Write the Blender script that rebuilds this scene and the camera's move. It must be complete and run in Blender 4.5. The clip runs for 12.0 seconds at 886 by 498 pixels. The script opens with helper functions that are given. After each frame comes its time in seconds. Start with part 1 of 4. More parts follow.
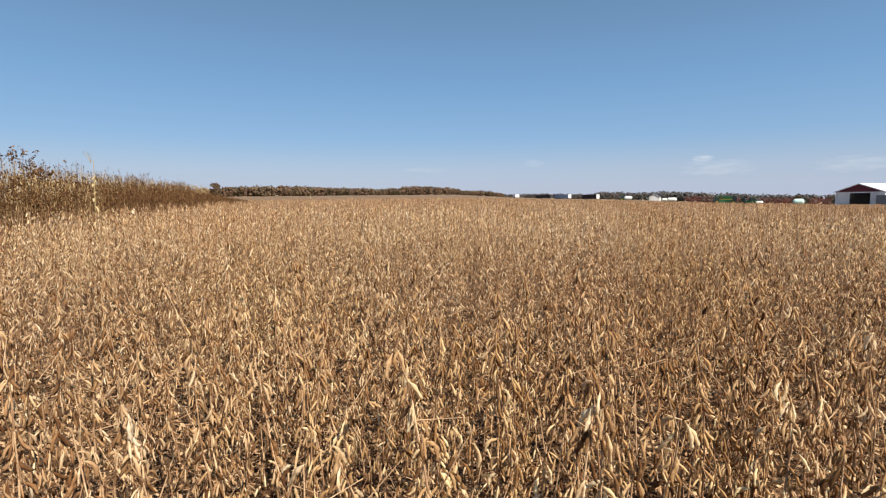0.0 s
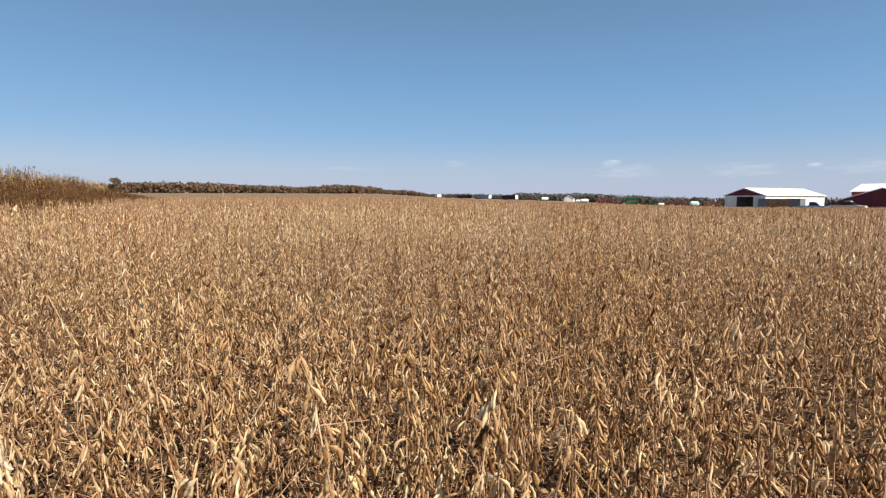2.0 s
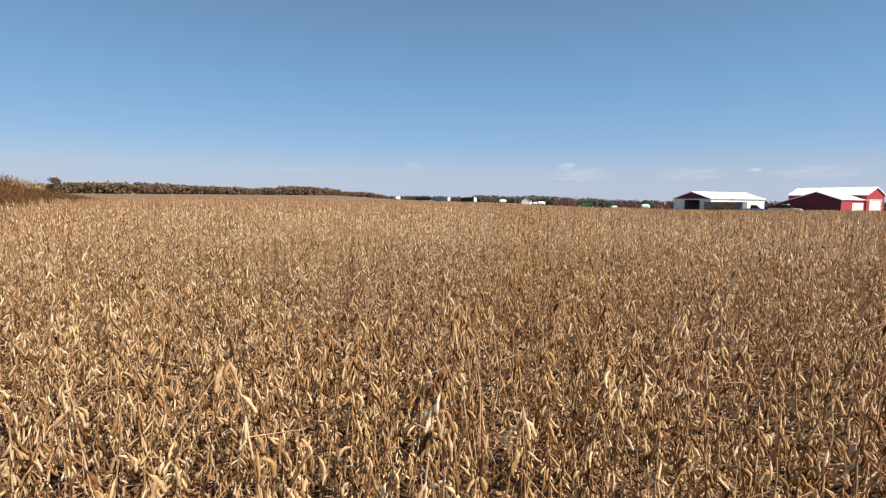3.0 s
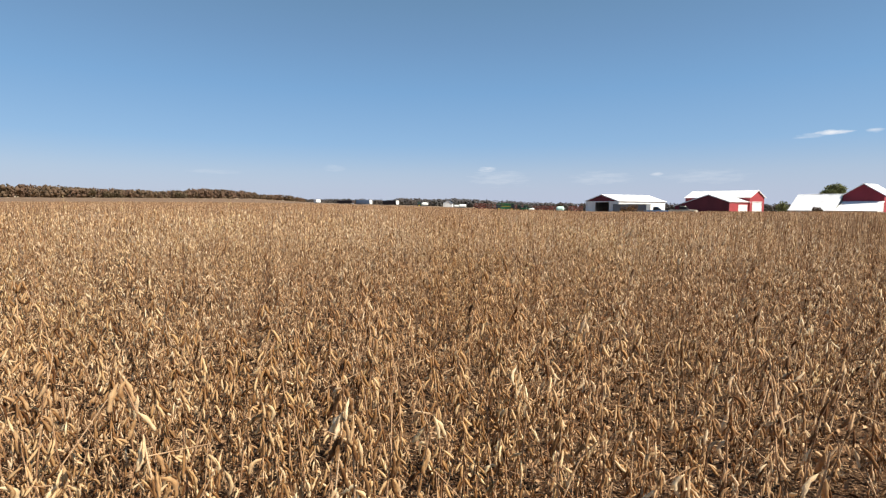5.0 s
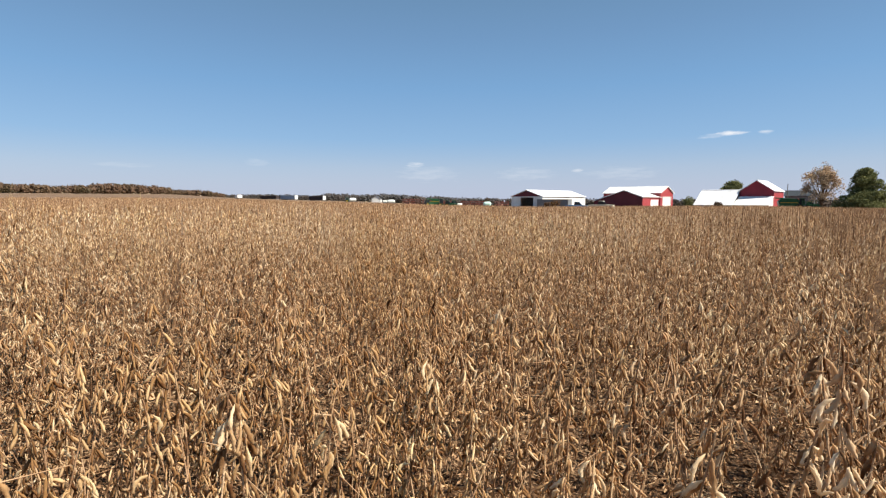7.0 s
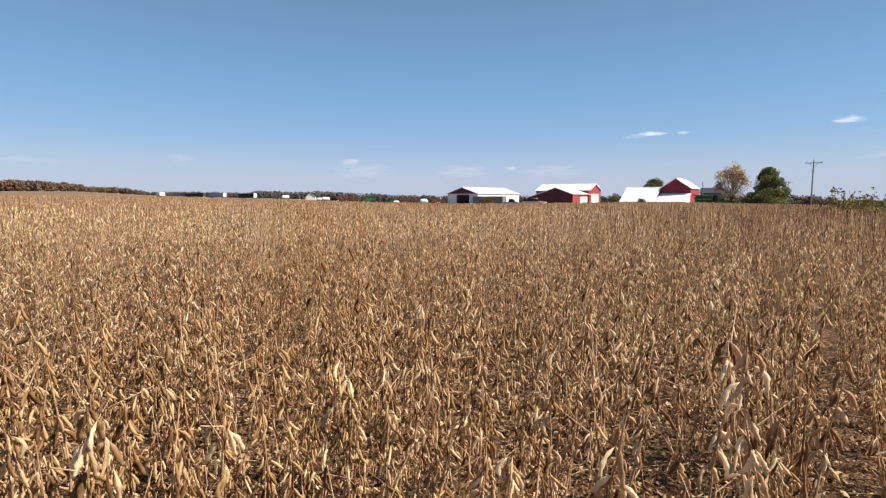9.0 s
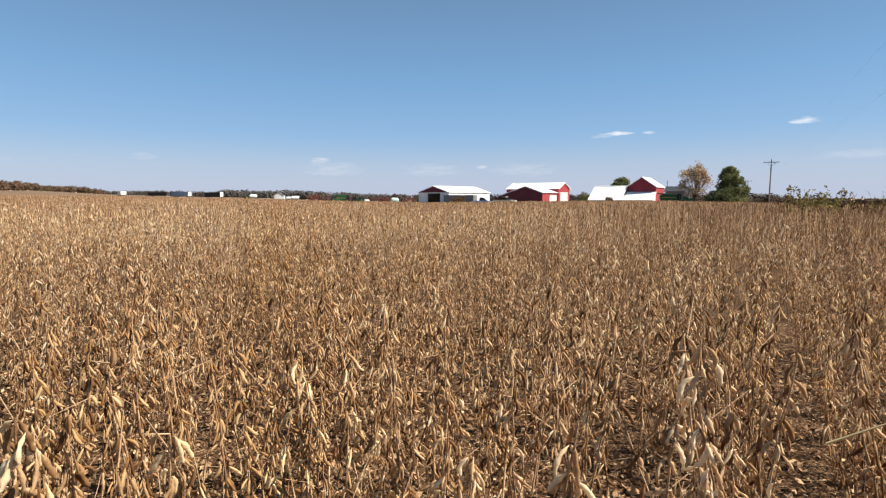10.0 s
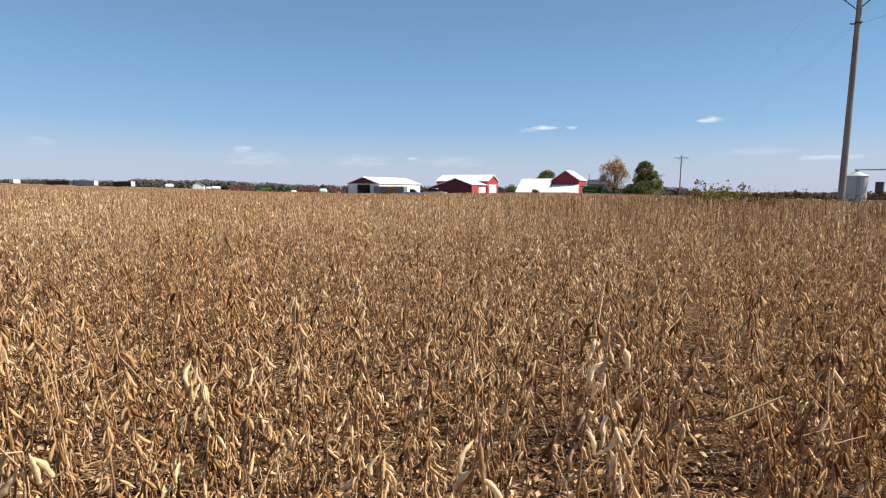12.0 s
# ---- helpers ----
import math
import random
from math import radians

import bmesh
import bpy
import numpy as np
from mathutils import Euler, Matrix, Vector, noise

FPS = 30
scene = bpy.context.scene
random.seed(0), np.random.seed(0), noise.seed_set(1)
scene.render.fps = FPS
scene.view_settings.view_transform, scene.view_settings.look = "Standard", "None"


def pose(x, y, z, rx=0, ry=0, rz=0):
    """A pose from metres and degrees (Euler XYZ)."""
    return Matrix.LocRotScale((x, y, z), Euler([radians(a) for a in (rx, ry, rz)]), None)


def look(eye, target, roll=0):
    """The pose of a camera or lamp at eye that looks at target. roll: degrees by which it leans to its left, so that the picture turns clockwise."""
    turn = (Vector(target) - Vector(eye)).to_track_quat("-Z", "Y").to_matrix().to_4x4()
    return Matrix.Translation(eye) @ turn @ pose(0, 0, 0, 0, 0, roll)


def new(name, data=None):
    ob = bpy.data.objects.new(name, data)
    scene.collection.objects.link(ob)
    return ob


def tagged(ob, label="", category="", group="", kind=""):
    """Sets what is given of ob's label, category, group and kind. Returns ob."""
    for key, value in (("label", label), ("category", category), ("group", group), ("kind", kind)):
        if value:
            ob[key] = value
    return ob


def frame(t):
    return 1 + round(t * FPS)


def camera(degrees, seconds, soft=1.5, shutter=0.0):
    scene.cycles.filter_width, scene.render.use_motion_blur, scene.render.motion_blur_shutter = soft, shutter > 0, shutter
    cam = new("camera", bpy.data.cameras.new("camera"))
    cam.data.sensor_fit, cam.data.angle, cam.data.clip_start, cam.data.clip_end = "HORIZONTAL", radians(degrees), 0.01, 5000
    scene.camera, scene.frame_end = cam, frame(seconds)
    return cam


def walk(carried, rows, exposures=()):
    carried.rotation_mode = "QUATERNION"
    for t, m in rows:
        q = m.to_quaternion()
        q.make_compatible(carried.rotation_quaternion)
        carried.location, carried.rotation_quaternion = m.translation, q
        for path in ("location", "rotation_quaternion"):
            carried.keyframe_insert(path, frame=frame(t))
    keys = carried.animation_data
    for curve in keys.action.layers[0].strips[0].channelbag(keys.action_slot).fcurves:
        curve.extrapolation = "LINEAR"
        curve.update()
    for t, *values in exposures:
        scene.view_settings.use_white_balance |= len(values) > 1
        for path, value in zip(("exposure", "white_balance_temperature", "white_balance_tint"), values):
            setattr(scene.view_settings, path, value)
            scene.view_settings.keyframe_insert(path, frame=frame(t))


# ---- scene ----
# camera and walk
cam = camera(81.6, 12.0, soft=1.25)
PATH = [
    (0, (-0.134, -0.001, 1.292), (-0.129, 1.99, 1.102), -0.4),
    (0.5, (-0.161, -0.047, 1.313), (-0.09, 1.942, 1.121), -0.0),
    (1, (-0.168, -0.049, 1.307), (-0.023, 1.936, 1.116), 0.1),
    (1.5, (-0.12, -0.007, 1.3), (0.102, 1.971, 1.107), 0.1),
    (2, (-0.099, -0.023, 1.304), (0.205, 1.944, 1.111), 0.2),
    (2.5, (-0.084, -0.015, 1.304), (0.297, 1.939, 1.112), 0.3),
    (3, (-0.061, 0.018, 1.289), (0.399, 1.956, 1.105), 0.4),
    (5, (-0.041, -0.015, 1.298), (0.704, 1.833, 1.127), 0.2),
    (5.5, (-0.007, 0.005, 1.29), (0.803, 1.825, 1.113), 0.1),
    (6, (0.006, 0.007, 1.286), (0.877, 1.798, 1.105), -0.0),
    (6.5, (0.013, 0.007, 1.285), (0.945, 1.767, 1.1), -0.0),
    (7, (0.025, 0.004, 1.285), (1.016, 1.731, 1.097), 0.1),
    (9, (0.102, 0.027, 1.267), (1.296, 1.619, 1.069), -0.0),
    (9.5, (0.11, 0.022, 1.268), (1.346, 1.582, 1.069), -0.1),
    (10, (0.131, 0.025, 1.263), (1.412, 1.548, 1.06), -0.1),
    (10.5, (0.146, 0.028, 1.26), (1.476, 1.506, 1.048), 0.0),
    (11, (0.158, 0.023, 1.257), (1.539, 1.453, 1.035), 0.1),
    (11.5, (0.173, 0.024, 1.255), (1.605, 1.402, 1.024), 0.2),
    (12, (0.195, 0.036, 1.248), (1.667, 1.37, 1.013), 0.3),
]
walk(cam, [(t, look(eye, target, roll)) for t, eye, target, roll in PATH], [(0, 0.82), (3, 0.85), (6, 0.88), (9, 0.92), (12, 0.94)])

# ---- light ----
SUN_AZ, SUN_EL = 142.0, 47.0
world = bpy.data.worlds.new("world")
scene.world = world
world.use_nodes = True
wn, wl = world.node_tree.nodes, world.node_tree.links
wn.clear()
w_out = wn.new("ShaderNodeOutputWorld")
w_bg = wn.new("ShaderNodeBackground")
w_sky = wn.new("ShaderNodeTexSky")
w_sky.sky_type, w_sky.sun_disc = "NISHITA", False
w_sky.sun_elevation, w_sky.sun_rotation = radians(SUN_EL), radians(SUN_AZ)
w_sky.altitude, w_sky.air_density, w_sky.dust_density, w_sky.ozone_density = 200, 1.0, 0.1, 3.4
w_bg.inputs["Strength"].default_value = 0.0545
w_geo = wn.new("ShaderNodeTexCoord")


def w_math(op, a, b=None, c=None):
    n = wn.new("ShaderNodeMath")
    n.operation = op
    for i, v in enumerate((a, b, c)):
        if v is None:
            continue
        if isinstance(v, (int, float)):
            n.inputs[i].default_value = v
        else:
            wl.new(v, n.inputs[i])
    return n.outputs[0]


w_sep = wn.new("ShaderNodeSeparateXYZ")
wl.new(w_geo.outputs["Generated"], w_sep.inputs[0])
w_az = w_math("ARCTAN2", w_sep.outputs[0], w_sep.outputs[1])
w_el = w_math("ARCSINE", w_sep.outputs[2])
w_comb = wn.new("ShaderNodeCombineXYZ")
wl.new(w_math("MULTIPLY", w_az, 30.0), w_comb.inputs[0])
wl.new(w_math("MULTIPLY", w_el, 170.0), w_comb.inputs[1])
w_noise = wn.new("ShaderNodeTexNoise")
w_noise.inputs["Scale"].default_value, w_noise.inputs["Detail"].default_value = 1.0, 6.0
w_noise.inputs["Roughness"].default_value = 0.6
wl.new(w_comb.outputs[0], w_noise.inputs["Vector"])
w_fluff = w_math("MULTIPLY", w_math("SUBTRACT", w_noise.outputs["Fac"], 0.55), 3.2)
# small fair-weather clouds: azimuth, elevation, half width, half height (degrees), density
CLOUDS = [(74.9, 6.75, 1.45, 0.36, 1.0), (58.8, 6.45, 1.5, 0.3, 0.95), (57.2, 6.3, 1.7, 0.26, 0.4), (61.6, 6.4, 0.8, 0.22, 0.55), (26.8, 3.9, 1.2, 0.3, 0.6),
          (28.2, 2.9, 3.8, 1.0, 0.2), (44.3, 3.2, 0.8, 0.2, 0.55), (84.5, 2.9, 3.0, 0.28, 0.5), (10.0, 3.9, 1.6, 0.4, 0.16),
          (39.0, 2.9, 3.6, 0.8, 0.2), (-2.0, 3.3, 3.0, 0.3, 0.12), (49.0, 2.9, 4.5, 0.8, 0.18), (79.0, 3.6, 3.5, 0.5, 0.18)]
w_total = None
for c_az, c_el, c_w, c_h, c_d in CLOUDS:
    du = w_math("DIVIDE", w_math("SUBTRACT", w_az, radians(c_az)), radians(c_w))
    dv = w_math("DIVIDE", w_math("SUBTRACT", w_el, radians(c_el)), radians(c_h))
    rr = w_math("ADD", w_math("MULTIPLY", du, du), w_math("MULTIPLY", dv, dv))
    m = w_math("ADD", w_math("SUBTRACT", 1.0, rr), w_fluff)
    n = wn.new("ShaderNodeMath")
    n.operation, n.use_clamp = "MULTIPLY", True
    wl.new(m, n.inputs[0])
    n.inputs[1].default_value = 0.9
    m = w_math("MULTIPLY", n.outputs[0], c_d)
    w_total = m if w_total is None else w_math("MAXIMUM", w_total, m)
w_mix = wn.new("ShaderNodeMix")
w_mix.data_type = "RGBA"
wl.new(w_total, w_mix.inputs[0])
w_mix.inputs[7].default_value = (9.0, 9.2, 9.6, 1)
# pale haze that thickens towards the horizon
w_haze = wn.new("ShaderNodeMix")
w_haze.data_type = "RGBA"
w_thick = wn.new("ShaderNodeMapRange")
w_thick.interpolation_type = "SMOOTHERSTEP"
w_thick.inputs[1].default_value, w_thick.inputs[2].default_value = radians(6.0), radians(-2.0)
w_thick.inputs[3].default_value, w_thick.inputs[4].default_value = 0.0, 0.85
wl.new(w_el, w_thick.inputs[0])
wl.new(w_thick.outputs[0], w_haze.inputs[0])
# clear autumn air: the blue deepens with elevation (degrees, colour)
w_air = wn.new("ShaderNodeValToRGB")
AIR = [(0.0, (4.8, 5.5, 7.1)), (3.5, (4.1, 5.3, 7.3)), (6.5, (2.8, 4.8, 7.6)), (12.0, (2.02, 4.1, 7.0)), (17.0, (1.75, 3.4, 5.75)), (21.0, (1.55, 3.0, 4.9)), (40.0, (1.2, 2.4, 4.1))]
for k, (deg, tone) in enumerate(AIR):
    e = w_air.color_ramp.elements[k] if k < 2 else w_air.color_ramp.elements.new(deg / 40)
    e.position, e.color = deg / 40, (*tone, 1)
w_up = wn.new("ShaderNodeMapRange")
w_up.inputs[2].default_value = radians(40.0)
wl.new(w_el, w_up.inputs[0])
wl.new(w_up.outputs[0], w_air.inputs[0])
w_clear = wn.new("ShaderNodeMix")
w_clear.data_type = "RGBA"
w_clear.inputs[0].default_value = 0.75
wl.new(w_sky.outputs[0], w_clear.inputs[6])
wl.new(w_air.outputs[0], w_clear.inputs[7])
wl.new(w_clear.outputs[2], w_haze.inputs[6])
w_haze.inputs[7].default_value = (4.85, 5.45, 7.1, 1)
wl.new(w_haze.outputs[2], w_mix.inputs[6])
wl.new(w_mix.outputs[2], w_bg.inputs[0])
wl.new(w_bg.outputs[0], w_out.inputs[0])

sun_data = bpy.data.lights.new("sun", "SUN")
sun_data.energy, sun_data.angle, sun_data.color = 4.9, radians(0.5), (1.0, 0.92, 0.79)
sun = new("sun", sun_data)
sun_dir = Vector((math.sin(radians(SUN_AZ)) * math.cos(radians(SUN_EL)), math.cos(radians(SUN_AZ)) * math.cos(radians(SUN_EL)), math.sin(radians(SUN_EL))))
sun.matrix_world = look(sun_dir * 50, (0, 0, 0))


# ---- materials ----
def mat(name, colors, rough=0.8, metal=0.0, scale=3.0, detail=4.0, bump=0.0, bump_scale=40.0, vary="", patch=None, through_light=0.0, stretch=None, sheen=0.0):
    """A procedural surface: a ramp of colours driven by noise (plus a random value for each piece), with relief and larger patches."""
    m = bpy.data.materials.new(name)
    m.use_nodes = True
    nt = m.node_tree
    nodes, links = nt.nodes, nt.links
    bsdf = nodes["Principled BSDF"]
    bsdf.inputs["Roughness"].default_value, bsdf.inputs["Metallic"].default_value = rough, metal
    bsdf.inputs["Specular IOR Level"].default_value = 0.1 if rough >= 0.7 and not metal else 0.3
    bsdf.inputs["Sheen Weight"].default_value = sheen
    geo = nodes.new("ShaderNodeNewGeometry")
    vec = geo.outputs["Position"]
    if stretch:
        mp = nodes.new("ShaderNodeVectorMath")
        mp.operation = "MULTIPLY"
        mp.inputs[1].default_value = stretch
        links.new(vec, mp.inputs[0])
        vec = mp.outputs[0]
    nz = nodes.new("ShaderNodeTexNoise")
    nz.inputs["Scale"].default_value, nz.inputs["Detail"].default_value = scale, detail
    links.new(vec, nz.inputs["Vector"])
    fac = nz.outputs["Fac"]
    if vary:
        if vary == "island":
            rnd = geo.outputs["Random Per Island"]
        else:
            rnd = nodes.new("ShaderNodeObjectInfo").outputs["Random"]
        mx = nodes.new("ShaderNodeMix")
        mx.inputs[0].default_value = 0.6
        links.new(fac, mx.inputs[2])
        links.new(rnd, mx.inputs[3])
        fac = mx.outputs[0]
    ramp = nodes.new("ShaderNodeValToRGB")
    el = ramp.color_ramp.elements
    lo, hi = (0.19, 0.81) if vary else (0.3, 0.7)
    for i, c in enumerate(colors):
        pos = lo + (hi - lo) * i / max(1, len(colors) - 1)
        e = el[i] if i < 2 else el.new(pos)
        e.position = pos
        e.color = (*c, 1)
    links.new(fac, ramp.inputs[0])
    col = ramp.outputs[0]
    for pcol, psize, amount in ([patch] if isinstance(patch, tuple) else patch or []):
        pn = nodes.new("ShaderNodeTexNoise")
        pn.inputs["Scale"].default_value, pn.inputs["Detail"].default_value = 1.0 / psize, 3.0
        links.new(geo.outputs["Position"], pn.inputs["Vector"])
        mr = nodes.new("ShaderNodeMapRange")
        mr.inputs[1].default_value, mr.inputs[2].default_value, mr.inputs[4].default_value = 0.45, 0.68, amount
        links.new(pn.outputs["Fac"], mr.inputs[0])
        pm = nodes.new("ShaderNodeMix")
        pm.data_type = "RGBA"
        pm.blend_type = "MULTIPLY"
        links.new(mr.outputs[0], pm.inputs[0])
        links.new(col, pm.inputs[6])
        pm.inputs[7].default_value = (*pcol, 1)
        col = pm.outputs[2]
    links.new(col, bsdf.inputs["Base Color"])
    if bump:
        bn = nodes.new("ShaderNodeTexNoise")
        bn.inputs["Scale"].default_value, bn.inputs["Detail"].default_value = bump_scale, 3.0
        links.new(vec, bn.inputs["Vector"])
        bp = nodes.new("ShaderNodeBump")
        bp.inputs["Strength"].default_value, bp.inputs["Distance"].default_value = bump, 0.01
        links.new(bn.outputs["Fac"], bp.inputs["Height"])
        links.new(bp.outputs[0], bsdf.inputs["Normal"])
    if through_light:
        tr = nodes.new("ShaderNodeBsdfTranslucent")
        links.new(col, tr.inputs[0])
        ms = nodes.new("ShaderNodeMixShader")
        ms.inputs[0].default_value = through_light
        links.new(bsdf.outputs[0], ms.inputs[1])
        links.new(tr.outputs[0], ms.inputs[2])
        links.new(ms.outputs[0], nodes["Material Output"].inputs[0])
    return m


def ribbed(name, color, dirt, rough=0.45, metal=0.0, along="y"):
    """Painted ribbed steel sheet: fine ribs in relief, faint streaks of dirt."""
    m = mat(name, [tuple(c * 0.86 for c in color), color, tuple(min(1, c * 1.06) for c in color)], rough, metal, 0.5, 5.0, patch=(dirt, 2.5, 0.5), stretch=(1, 1, 0.25))
    nt = m.node_tree
    wv = nt.nodes.new("ShaderNodeTexWave")
    wv.bands_direction = "X" if along == "y" else "Y"
    wv.inputs["Scale"].default_value = 1.1
    tc = nt.nodes.new("ShaderNodeTexCoord")
    nt.links.new(tc.outputs["Object"], wv.inputs["Vector"])
    bp = nt.nodes.new("ShaderNodeBump")
    bp.inputs["Strength"].default_value, bp.inputs["Distance"].default_value = 0.5, 0.02
    nt.links.new(wv.outputs["Fac"], bp.inputs["Height"])
    nt.links.new(bp.outputs[0], nt.nodes["Principled BSDF"].inputs["Normal"])
    return m


POD_RAMP = [(0.145, 0.064, 0.026), (0.41, 0.24, 0.115), (0.70, 0.49, 0.285), (0.87, 0.695, 0.465), (0.94, 0.81, 0.60)]
POD_PATCH = [((0.78, 0.62, 0.5), 4.0, 0.6), ((0.66, 0.5, 0.38), 0.3, 0.6), ((1.0, 0.95, 0.66), 1.3, 0.5), ((0.66, 0.52, 0.42), 0.018, 0.35)]
M_POD = mat("ripe_pod", POD_RAMP, 0.75, 0, 25, 3, 0.15, 400, "island", POD_PATCH, 0.37, sheen=0.05)
M_POD_ONE = mat("ripe_pod_fuzz", POD_RAMP, 0.75, 0, 60, 4, 0.25, 700, "object", POD_PATCH, 0.37, sheen=0.08)
M_STEM = mat("dry_stem", [(0.13, 0.068, 0.035), (0.33, 0.195, 0.108), (0.55, 0.38, 0.23)], 0.8, 0, 30, 4, 0.4, 200, "island", ((0.8, 0.66, 0.55), 4.0, 0.5))
M_LITTER = mat("dry_litter", [(0.08, 0.042, 0.022), (0.3, 0.175, 0.095), (0.46, 0.3, 0.17), (0.58, 0.4, 0.235)], 0.9, 0, 20, 4, 0.3, 200, "island")
M_SOIL = mat("soil_with_litter", [(0.02, 0.01, 0.005), (0.06, 0.031, 0.016), (0.15, 0.09, 0.05), (0.3, 0.19, 0.11)], 0.95, 0, 75, 8, 1.0, 110, patch=((0.6, 0.5, 0.42), 0.6, 0.8))
# Far rows: shade between plants and distance haze are put into this brown.
M_CANOPY_SHADED = mat("bean_canopy", [(0.085, 0.055, 0.036), (0.18, 0.122, 0.08), (0.27, 0.19, 0.128)], 0.9, 0, 9, 8, 1.0, 12, patch=((0.8, 0.64, 0.5), 6.0, 0.6))
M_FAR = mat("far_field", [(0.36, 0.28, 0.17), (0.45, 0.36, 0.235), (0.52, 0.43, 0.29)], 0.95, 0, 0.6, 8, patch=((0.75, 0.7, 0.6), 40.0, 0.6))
M_BRUSH = mat("brown_weeds", [(0.04, 0.018, 0.008), (0.085, 0.041, 0.018), (0.14, 0.072, 0.031), (0.22, 0.13, 0.06)], 0.9, 0, 2, 3, vary="island")
M_CORN = mat("dry_corn", [(0.28, 0.18, 0.075), (0.42, 0.30, 0.14), (0.51, 0.39, 0.21), (0.58, 0.47, 0.28)], 0.8, 0, 3, 3, vary="island", through_light=0.2)
M_GOLD = mat("yellow_weeds", [(0.11, 0.085, 0.03), (0.2, 0.165, 0.055), (0.27, 0.22, 0.075), (0.2, 0.13, 0.055)], 0.85, 0, 4, 3, vary="island", through_light=0.15)
M_VERGE = mat("verge_grass", [(0.09, 0.06, 0.03), (0.19, 0.135, 0.07), (0.29, 0.21, 0.12)], 0.95, 0, 6, 6, 0.6, 20)
M_WOODS = mat("autumn_leaves", [(0.05, 0.047, 0.032), (0.08, 0.06, 0.036), (0.104, 0.064, 0.044), (0.114, 0.078, 0.05), (0.075, 0.058, 0.04)], 0.9, 0, 0.022, 5)
M_HEDGE = mat("bare_hedge", [(0.05, 0.04, 0.034), (0.074, 0.056, 0.046), (0.098, 0.072, 0.056)], 0.95, 0, 0.1, 5)
# Haze over the far woods is put into this near-grey leaf colour.
M_FARWOODS_HAZED = mat("distant_leaves_hazed", [(0.06, 0.06, 0.06), (0.075, 0.068, 0.065), (0.09, 0.073, 0.066)], 0.95, 0, 0.02, 5)
M_GREEN = mat("green_leaves", [(0.085, 0.095, 0.038), (0.155, 0.165, 0.066), (0.23, 0.235, 0.1)], 0.8, 0, 0.6, 3, vary="island", through_light=0.15)
M_ORANGE = mat("orange_leaves", [(0.29, 0.18, 0.11), (0.46, 0.32, 0.2), (0.56, 0.43, 0.29), (0.42, 0.33, 0.2)], 0.8, 0, 0.6, 3, vary="island", through_light=0.2)
M_BARK = mat("bark", [(0.07, 0.05, 0.035), (0.15, 0.11, 0.08)], 0.95, 0, 8, 5, 0.8, 30)
M_POLE = mat("weathered_pole", [(0.12, 0.105, 0.095), (0.23, 0.205, 0.185), (0.33, 0.30, 0.275)], 0.9, 0, 6, 6, 0.8, 40, stretch=(3, 3, 0.12))
M_ARM = mat("grey_timber", [(0.13, 0.11, 0.09), (0.23, 0.2, 0.17)], 0.9, 0, 8, 4)
M_CERAMIC = mat("insulator", [(0.25, 0.2, 0.18), (0.4, 0.36, 0.33)], 0.3, 0, 8)
M_WIRE = mat("wire", [(0.08, 0.08, 0.085), (0.14, 0.14, 0.14)], 0.5, 0.6, 8)
# Barn red toned by light: brighter for sunlit walls, darker for shaded gables.
M_RED = ribbed("barn_red", (0.34, 0.05, 0.055), (0.75, 0.7, 0.7))
M_DARKRED_SHADED = ribbed("gable_dark_red_shaded", (0.118, 0.014, 0.024), (0.75, 0.7, 0.7))
M_OLDRED_SHADED = ribbed("old_barn_red_shaded", (0.24, 0.024, 0.038), (0.75, 0.7, 0.7))
M_WHITE = ribbed("white_sheet", (0.72, 0.72, 0.70), (0.85, 0.82, 0.78))
M_ROOF = ribbed("white_steel_roof", (0.80, 0.80, 0.80), (0.9, 0.88, 0.84), 0.4, 0.0)
M_TRIM = mat("white_trim", [(0.7, 0.7, 0.69), (0.8, 0.8, 0.79)], 0.5, 0, 4)
M_GREYWALL = ribbed("grey_sheet", (0.17, 0.18, 0.19), (0.8, 0.78, 0.75))
M_DARKROOF = ribbed("dark_grey_roof", (0.05, 0.056, 0.06), (0.8, 0.8, 0.8))
M_GALV = ribbed("galvanised", (0.46, 0.48, 0.48), (0.85, 0.85, 0.85), 0.5, 0.25)
M_TRACTOR = mat("green_paint", [(0.012, 0.065, 0.03), (0.02, 0.10, 0.042)], 0.4, 0, 3, patch=((0.6, 0.55, 0.4), 1.0, 0.6))
M_YELLOW = mat("yellow_paint", [(0.3, 0.21, 0.03), (0.38, 0.28, 0.04)], 0.4, 0, 3)
M_REDPAINT = mat("faded_red_paint", [(0.13, 0.035, 0.025), (0.2, 0.05, 0.035)], 0.6, 0, 3, patch=((0.6, 0.5, 0.45), 0.8, 0.7))
M_TYRE = mat("tyre_rubber", [(0.02, 0.02, 0.02), (0.05, 0.047, 0.043)], 0.9, 0, 5)
M_STEEL = mat("dark_steel", [(0.06, 0.055, 0.05), (0.13, 0.11, 0.10)], 0.6, 0.4, 4)
M_GLASS = mat("dark_glass", [(0.02, 0.025, 0.03), (0.035, 0.04, 0.045)], 0.08, 0, 2)
M_PLASTIC = mat("white_plastic", [(0.62, 0.66, 0.62), (0.74, 0.77, 0.73)], 0.5, 0, 2)
M_MINT = mat("pale_green_plastic", [(0.42, 0.62, 0.55), (0.5, 0.68, 0.6)], 0.5, 0, 2)
M_BLUE = mat("blue_paint", [(0.10, 0.22, 0.42), (0.14, 0.28, 0.5)], 0.35, 0, 2)
M_BEIGE = mat("cream_paint", [(0.5, 0.45, 0.34), (0.6, 0.55, 0.43)], 0.4, 0, 2)
